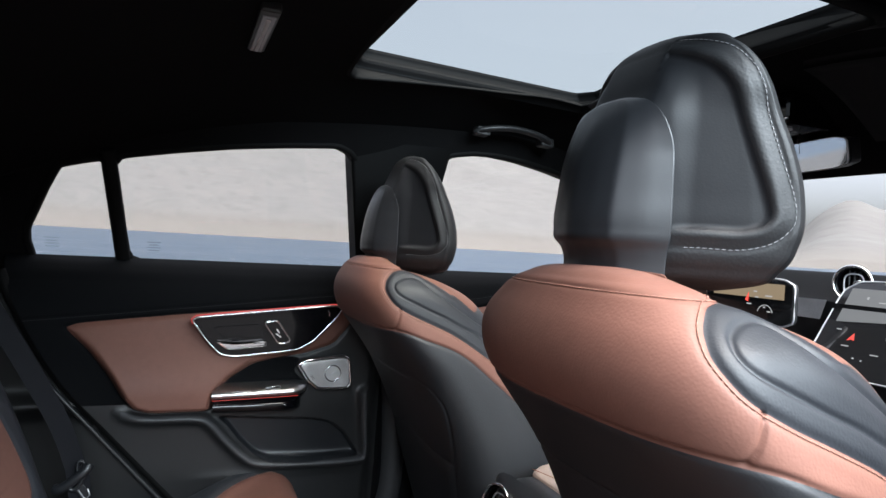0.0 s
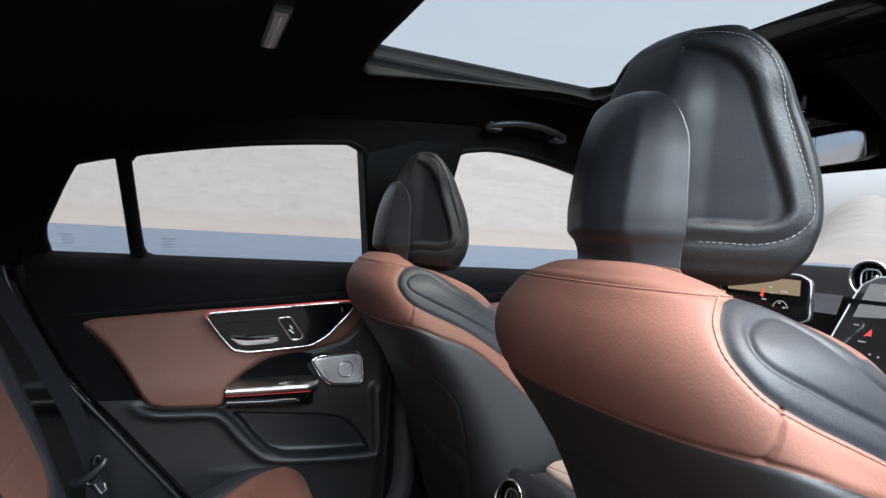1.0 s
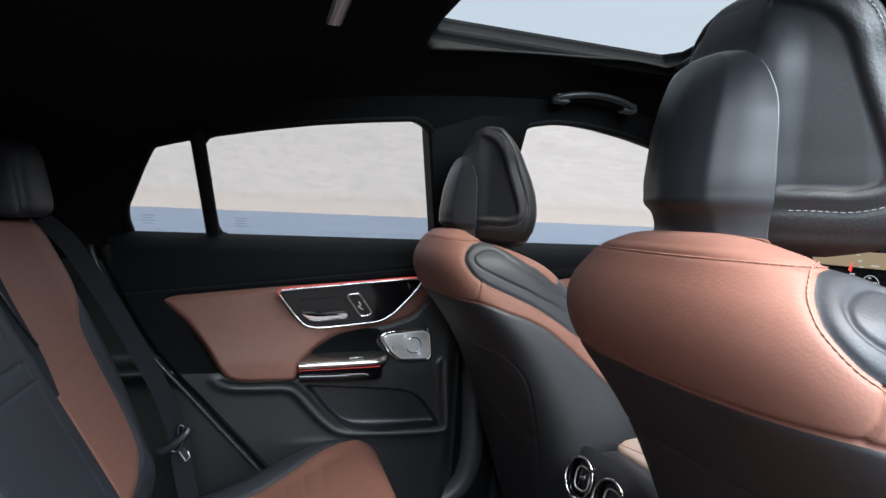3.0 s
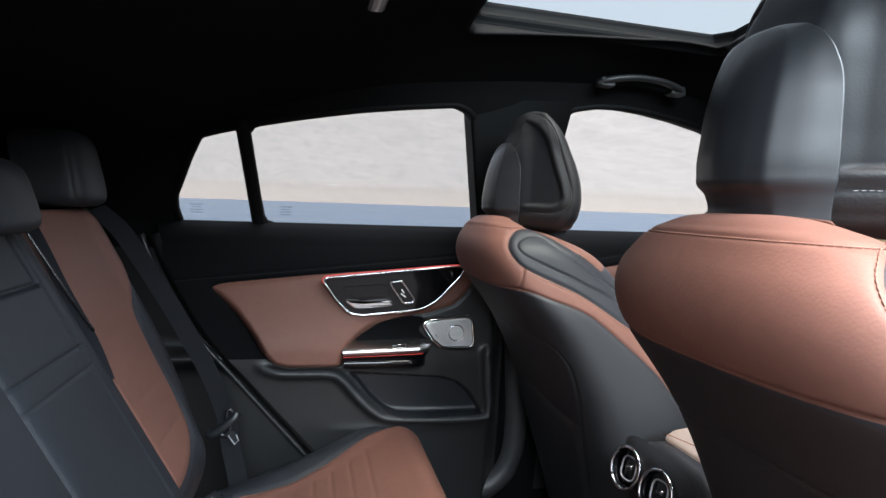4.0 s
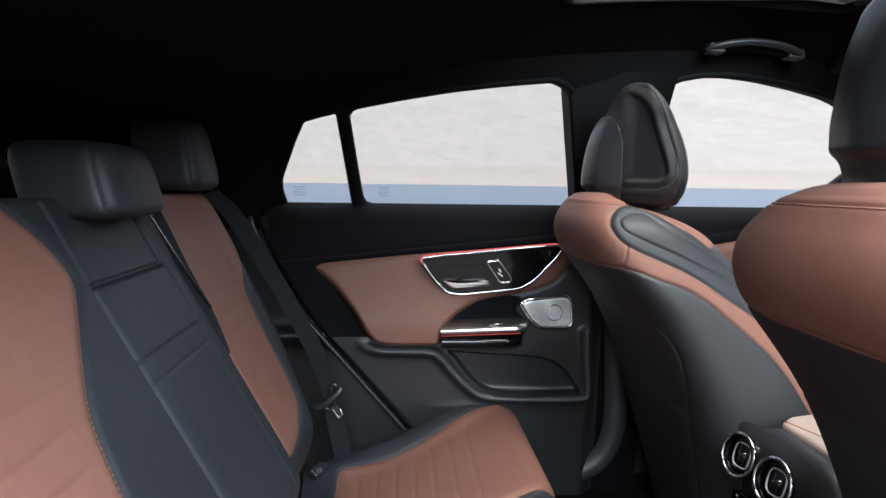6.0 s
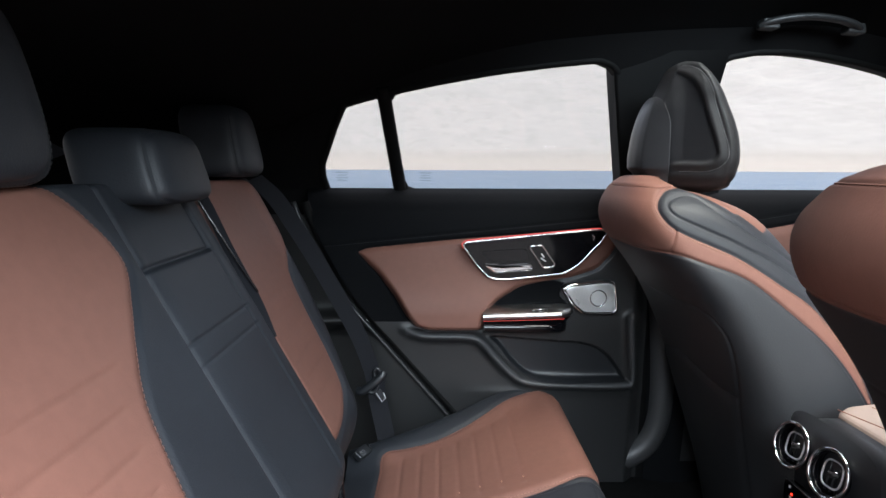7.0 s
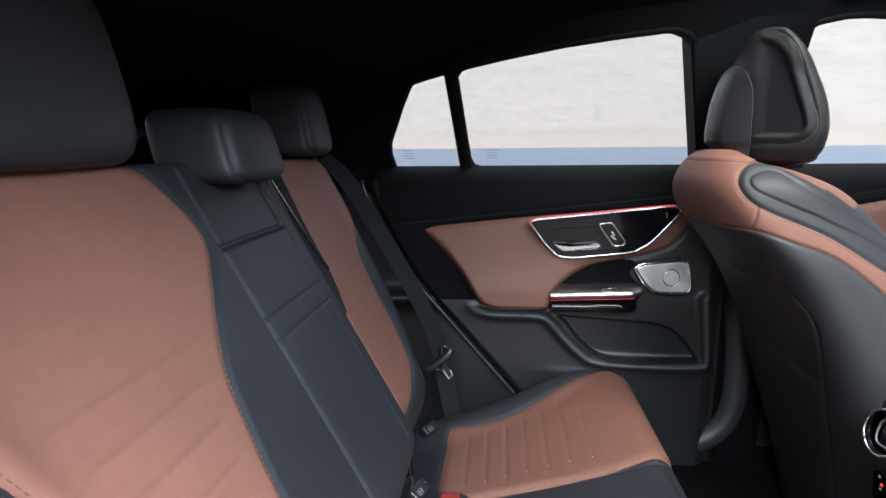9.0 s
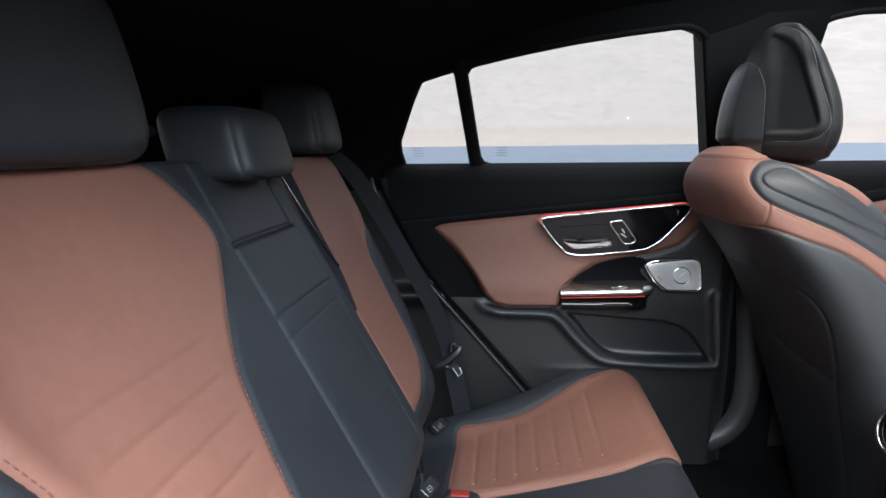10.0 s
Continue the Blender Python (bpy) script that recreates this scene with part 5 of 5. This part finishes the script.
for s in (1, -1):
    V, F = grid(lambda u, v: (0.95 + 0.19 * v, s * (0.14 + 0.40 * u), liner_z(0.95 + 0.19 * v, s * (0.14 + 0.40 * u)) - 0.014 - 0.006 * np.sin(np.pi * u) * np.sin(np.pi * v)), 20, 10)
    W = np.vstack([V, V + np.array([0, 0, 0.014])])
    m = len(V)
    edge = [i for i in range(20)] + [j * 20 + 19 for j in range(1, 10)] + [9 * 20 + i for i in range(18, -1, -1)] + [j * 20 for j in range(8, 0, -1)]
    faces = [list(f) for f in F] + [[e, f2, f2 + m, e + m] for e, f2 in zip(edge, edge[1:] + edge[:1])] + [[i + m for i in f][::-1] for f in F.tolist()]
    visor = empty("sun_visor", "black fabric sun visor folded against the roof", "sun visor", "sun visors")
    obj("flap", W, faces, VISOR, visor)
tagged(tube("roller_cover", [(0.862, y, float(liner_z(np.array(0.9), np.array(y))) + 0.004) for y in np.linspace(-0.33, 0.33, 12)], 0.016, GREY, None, flat=0.6), "dark grey cover along the front edge of the sunroof", "trim", kind="structure")

# ---- dashboard ----
dash = empty("dashboard", "black dashboard with a curved top and bright trim", "dashboard")


def dash_top(u, v):
    y = -0.73 + 1.46 * u
    a = v
    x = 1.50 + 0.28 * np.clip(a / 0.7, 0, 1) - 0.03 * sstep(0.3, 0.0, a)
    z = 1.08 + 0.07 * sstep(0.0, 0.30, a) - 0.02 * sstep(0.5, 1.0, a)
    return x, y, z


V, F = grid(dash_top, 40, 40)
obj("top", V, F, SOFT, dash, "black soft upper part")
V, F = grid(lambda u, v: (1.43 + 0.04 * np.sin(np.pi * v), -0.73 + 1.46 * u, 0.55 + 0.53 * v), 30, 20)
obj("front", V, F, PLASTIC, dash)
V, F = grid(lambda u, v: (1.405 + 0.02 * v, 0.152 + 0.19 * u, 1.03 + 0.055 * v - 0.10 * (v - 1) * 0.1), 20, 8)
obj("trim_strip", V, F, BRUSHED, dash, "brushed metal trim strip")


def ring_on(c, r, normal, n=40, squash=1.0):
    nn = Vector(normal).normalized()
    a = nn.cross(Vector((0, 0, 1))).normalized()
    b = a.cross(nn)
    return [tuple(Vector(c) + r * (math.cos(t) * a + squash * math.sin(t) * b)) for t in np.linspace(0, 2 * math.pi, n, endpoint=False)]


def squarish(c, r, normal, n=32):
    nn = Vector(normal).normalized()
    a = nn.cross(Vector((0, 0, 1))).normalized()
    b = a.cross(nn)
    cs, sn = superring(np.linspace(0, 2 * math.pi, n, endpoint=False), 3.2)
    return [tuple(Vector(c) + r * (float(x) * a * 0.9 + float(y) * b)) for x, y in zip(cs, sn)]


def vent(parent, c, r, normal, name="air_vent"):
    """A round turbine vent: chrome ring, dark bowl, inner frame, blades and a knob."""
    nn = Vector(normal).normalized()
    v = new(name)
    v.parent = parent
    v["label"] = "round air vent with a chrome ring"
    tube("ring", ring_on(c, r, nn), r * 0.085, CHROME, v, closed=True, up=tuple(nn))
    tube("ring", ring_on(Vector(c) - nn * 0.006, r * 0.9, nn), r * 0.05, PIANO, v, closed=True, up=tuple(nn))
    rows = [ring_on(Vector(c) - nn * d, r * k, nn, 32) for d, k in ((0.0, 1.0), (0.004, 0.93), (0.02, 0.86), (0.032, 0.6))]
    V = [p for row in rows for p in row] + [tuple(Vector(c) - nn * 0.034)]
    F = [[a * 32 + i, a * 32 + (i + 1) % 32, (a + 1) * 32 + (i + 1) % 32, (a + 1) * 32 + i] for a in range(3) for i in range(32)]
    F += [[96 + i, 96 + (i + 1) % 32, 128] for i in range(32)]
    obj("bowl", V, F, PIANO, v)
    tube("inner_frame", squarish(Vector(c) - nn * 0.008, r * 0.56, nn), r * 0.045, SATIN, v, closed=True, up=tuple(nn))
    a = nn.cross(Vector((0, 0, 1))).normalized()
    b = a.cross(nn)
    for k in (-0.28, 0.0, 0.28):
        tube("blade", [tuple(Vector(c) - nn * 0.012 + a * r * k - b * r * 0.75), tuple(Vector(c) - nn * 0.012 + a * r * k + b * r * 0.75)], r * 0.05, PLASTIC, v, up=tuple(nn))
    tube("knob", [tuple(Vector(c) - nn * 0.004 - a * r * 0.42 + b * r * 0.12), tuple(Vector(c) - nn * 0.002 - a * r * 0.05 + b * r * 0.0)], r * 0.13, GREY, v, up=tuple(nn))
    tube("knob_rim", [tuple(Vector(c) - nn * 0.001 - a * r * 0.42 + b * r * 0.22), tuple(Vector(c) + nn * 0.001 - a * r * 0.02 + b * r * 0.10)], r * 0.03, CHROME, v, up=tuple(nn))
    return v


for y in (0.130, 0.0, -0.13):
    vent(dash, (1.478, y, 1.127), 0.042, (-1, -0.25, 0.05))

SCREEN = material("dark_display_glass", (0.012, 0.012, 0.013), 0.08, vary=0.05, coat=0.5)
WARM = glowing("display_map", (0.22, 0.17, 0.11), 0.9)
DIM = glowing("display_grey", (0.20, 0.21, 0.22), 0.7)
ICON = glowing("display_white", (0.8, 0.82, 0.85), 0.4)
ICONRED = glowing("display_red", (0.9, 0.08, 0.06), 0.9)

cluster = empty("driver_display", "free-standing driver display with a grey frame", "display")
cm = Matrix.Translation((1.35, 0.30, 1.07)) @ Matrix(((0, 0, -1, 0), (-1, 0, 0, 0), (0, 1, 0, 0), (0, 0, 0, 1)))
cl = rounded([(-0.14, -0.058), (0.133, -0.058), (0.133, 0.058), (-0.14, 0.058)], 3)
slab("body", cl, 0.012, cm, PLASTIC, cluster, "", 0.003)
slab("glass", grown(cl, -0.004), 0.003, cm @ pose(0, 0, 0.0125), SCREEN, cluster, "dark glass", 0.001)
tube("frame", [tuple(cm @ Vector((a, b, 0.012))) for a, b in dense(cl, 2)], 0.0025, SATIN, cluster, closed=True)
slab("map_area", [(-0.11, 0.008), (0.108, 0.008), (0.108, 0.045), (-0.11, 0.045)], 0.0006, cm @ pose(0, 0, 0.0162), WARM, cluster, "warm brown map area")
for x, y, w in ((0.015, 0.036, 0.008), (0.02, 0.022, 0.010), (0.025, 0.008, 0.01), (0.055, 0.013, 0.02), (0.0, -0.01, 0.014), (0.05, -0.015, 0.006), (0.062, -0.025, 0.01)):
    slab("readout", [(x, y), (x + w, y), (x + w, y + 0.003), (x, y + 0.003)], 0.0005, cm @ pose(0, 0, 0.0170), ICON, cluster)
tube("gauge_arc", [tuple(cm @ Vector((0.055 + 0.022 * math.cos(t), -0.03 + 0.022 * math.sin(t), 0.0165))) for t in np.linspace(0.2, 2.9, 16)], 0.0008, ICON, cluster)
slab("needle", [(-0.005, 0.0), (0.004, -0.004), (0.006, 0.022)], 0.0005, cm @ pose(0, 0, 0.0172), ICONRED, cluster)

central = empty("centre_display", "large upright touch screen tilted back, with small icons", "display")
sm = Matrix.Translation((1.42, -0.005, 1.038)) @ Euler((radians(62), 0, radians(-90))).to_matrix().to_4x4()
so = rounded([(-0.165, -0.13), (0.165, -0.13), (0.138, 0.11), (-0.138, 0.11)], 3)
slab("body", so, 0.012, sm @ pose(0, 0, -0.012), PLASTIC, central, "", 0.003)
slab("glass", grown(so, -0.004), 0.003, sm, SCREEN, central, "dark glass", 0.001)
tube("frame", [tuple(sm @ Vector((a, b, 0.001))) for a, b in dense(so, 2)], 0.002, SATIN, central, closed=True)
slab("grey_area", [(-0.125, 0.0), (0.128, 0.02), (0.122, 0.088), (-0.118, 0.088)], 0.0006, sm @ pose(0, 0, 0.0035), DIM, central, "grey upper field")
slab("cursor", [(-0.083, -0.043), (-0.073, -0.040), (-0.066, -0.042), (-0.071, -0.024)], 0.0006, sm @ pose(0, 0, 0.0035), ICONRED, central, "red arrow")
for x, y, w, hh in ((-0.075, 0.062, 0.008, 0.010), (-0.045, 0.055, 0.03, 0.004), (-0.115, -0.02, 0.02, 0.004), (-0.09, -0.058, 0.03, 0.004), (-0.02, -0.07, 0.03, 0.004), (-0.055, -0.085, 0.008, 0.006), (-0.035, -0.088, 0.006, 0.006), (0.0, -0.03, 0.02, 0.01)):
    slab("icon", [(x, y), (x + w * 0.6, y), (x + w * 0.6, y + hh * 0.6), (x, y + hh * 0.6)], 0.0005, sm @ pose(0, 0, 0.0042), ICON, central)

wheel = empty("steering_wheel", "black leather steering wheel", "steering wheel")
wc, wnrm = Vector((0.93, 0.40, 1.035)), Vector((-0.92, 0, 0.39)).normalized()
tube("rim", ring_on(wc, 0.182, wnrm, 64), 0.015, BLACK, wheel, closed=True, up=tuple(wnrm), sides=12)
bm = bmesh.new()
bmesh.ops.create_uvsphere(bm, u_segments=24, v_segments=12, radius=0.075)
bmesh.ops.scale(bm, vec=(0.5, 1, 0.9), verts=bm.verts[:])
bmesh.ops.translate(bm, vec=wc - wnrm * -0.0 + Vector((0.02, 0, -0.01)), verts=bm.verts[:])
part("hub", bm, PLASTIC, wheel)
for dy, dz in ((0.175, -0.01), (-0.175, -0.01), (0.0, -0.175)):
    tube("spoke", [tuple(wc + Vector((0.02, 0, 0))), tuple(wc + Vector((-dz * 0.42, dy, dz)))], 0.014, PLASTIC, wheel, flat=0.6)
tube("column", [tuple(wc + Vector((0.03, 0, -0.01))), (1.38, 0.40, 0.88)], 0.045, PLASTIC, wheel)

# ---- centre console with rear vents ----
cons = empty("centre_console", "black centre console with rear vents and a tan padded lid", "console")


def console_body(u, v):
    a = even_turn(u, 5)
    c, s = superring(a, 5)
    x = 0.562 + 0.60 * v
    grow = 1 - 0.25 * (1 - sstep(0.0, 0.06, v))
    return x + 0.10 * (0.56 - (0.56 + 0.24 * s * grow)) * 0.5 * (1 - v), 0.012 + 0.125 * c * grow, 0.56 + 0.198 * s * grow


V, F = grid(console_body, 80, 50, True)
V = np.vstack([V, [(0.557, 0.012, 0.56)]])
obj("body", V, [list(f) for f in F] + [[(i + 1) % 80, i, 80 * 50] for i in range(80)], PLASTIC, cons, "black plastic body")
for y in (0.060, -0.035):
    vent(cons, (0.522, y, 0.724), 0.0340, (-0.95, -0.18, 0.25))


def face_plate(u, v):
    a = 2 * np.pi * u
    c, s = superring(a, 3.5)
    return 0.552 - 0.018 * (1 - v**4) + 0.0 * c, 0.010 + 0.110 * c * v, 0.722 + 0.050 * s * v


V, F = grid(face_plate, 60, 12, True)
obj("vent_plate", V, [list(f)[::-1] for f in F], PLASTIC, cons, "dark grey vent surround")
lidp = rounded([(-0.105, 0.0), (0.105, 0.0), (0.115, 0.30), (-0.115, 0.30)], 3)
TANLID = material("tan_quilted_leather", (0.30, 0.225, 0.19), 0.5, vary=0.08, scale=6, grain=0.0005, grain_scale=420)
lm = Matrix.Translation((0.610, 0.012, 0.738)) @ Matrix(((0, 1, 0, 0), (-1, 0, 0, 0), (0, 0, 1, 0), (0, 0, 0, 1))) @ pose(0, 0, 0, 4, 0, 0)
lid = slab("lid", lidp, 0.026, lm, TANLID, cons, "tan padded lid", 0.010, 4)
for k in range(5):
    y0 = 0.03 + 0.055 * k
    tube("lid_seam", [tuple(lm @ Vector((a, y0 + 0.25 * a, 0.0262))) for a in np.linspace(-0.088, 0.088, 12)], 0.0010, RUST, cons)
slab("climate_panel", rounded([(-0.05, 0.60), (0.10, 0.60), (0.10, 0.655), (-0.05, 0.655)], 2), 0.008, Matrix.Translation((0.546, 0, 0)) @ Matrix(((0, 0, -1, 0), (1, 0, 0, 0), (0, 1, 0, 0), (0, 0, 0, 1))), PIANO, cons, "glossy climate panel", 0.002)
tube("panel_edge", [(0.5365, 0.095, 0.655), (0.5365, -0.045, 0.655)], 0.0016, CHROME, cons)
for y, z in ((0.075, 0.635), (0.050, 0.637)):
    slab("red_mark", [(-0.0022, -0.0015), (0.0022, -0.0015), (0.0022, 0.0015), (-0.0022, 0.0015)], 0.0006, Matrix.Translation((0.5375, y, z)) @ Matrix(((0, 0, -1, 0), (1, 0, 0, 0), (0, 1, 0, 0), (0, 0, 0, 1))), REDDOT, cons)
for y, z in ((0.082, 0.645), (0.078, 0.628), (0.045, 0.625)):
    slab("white_mark", [(-0.0022, -0.002), (0.0022, -0.002), (0.0022, 0.002), (-0.0022, 0.002)], 0.0006, Matrix.Translation((0.5375, y, z)) @ Matrix(((0, 0, -1, 0), (1, 0, 0, 0), (0, 1, 0, 0), (0, 0, 0, 1))), WHITE, cons)
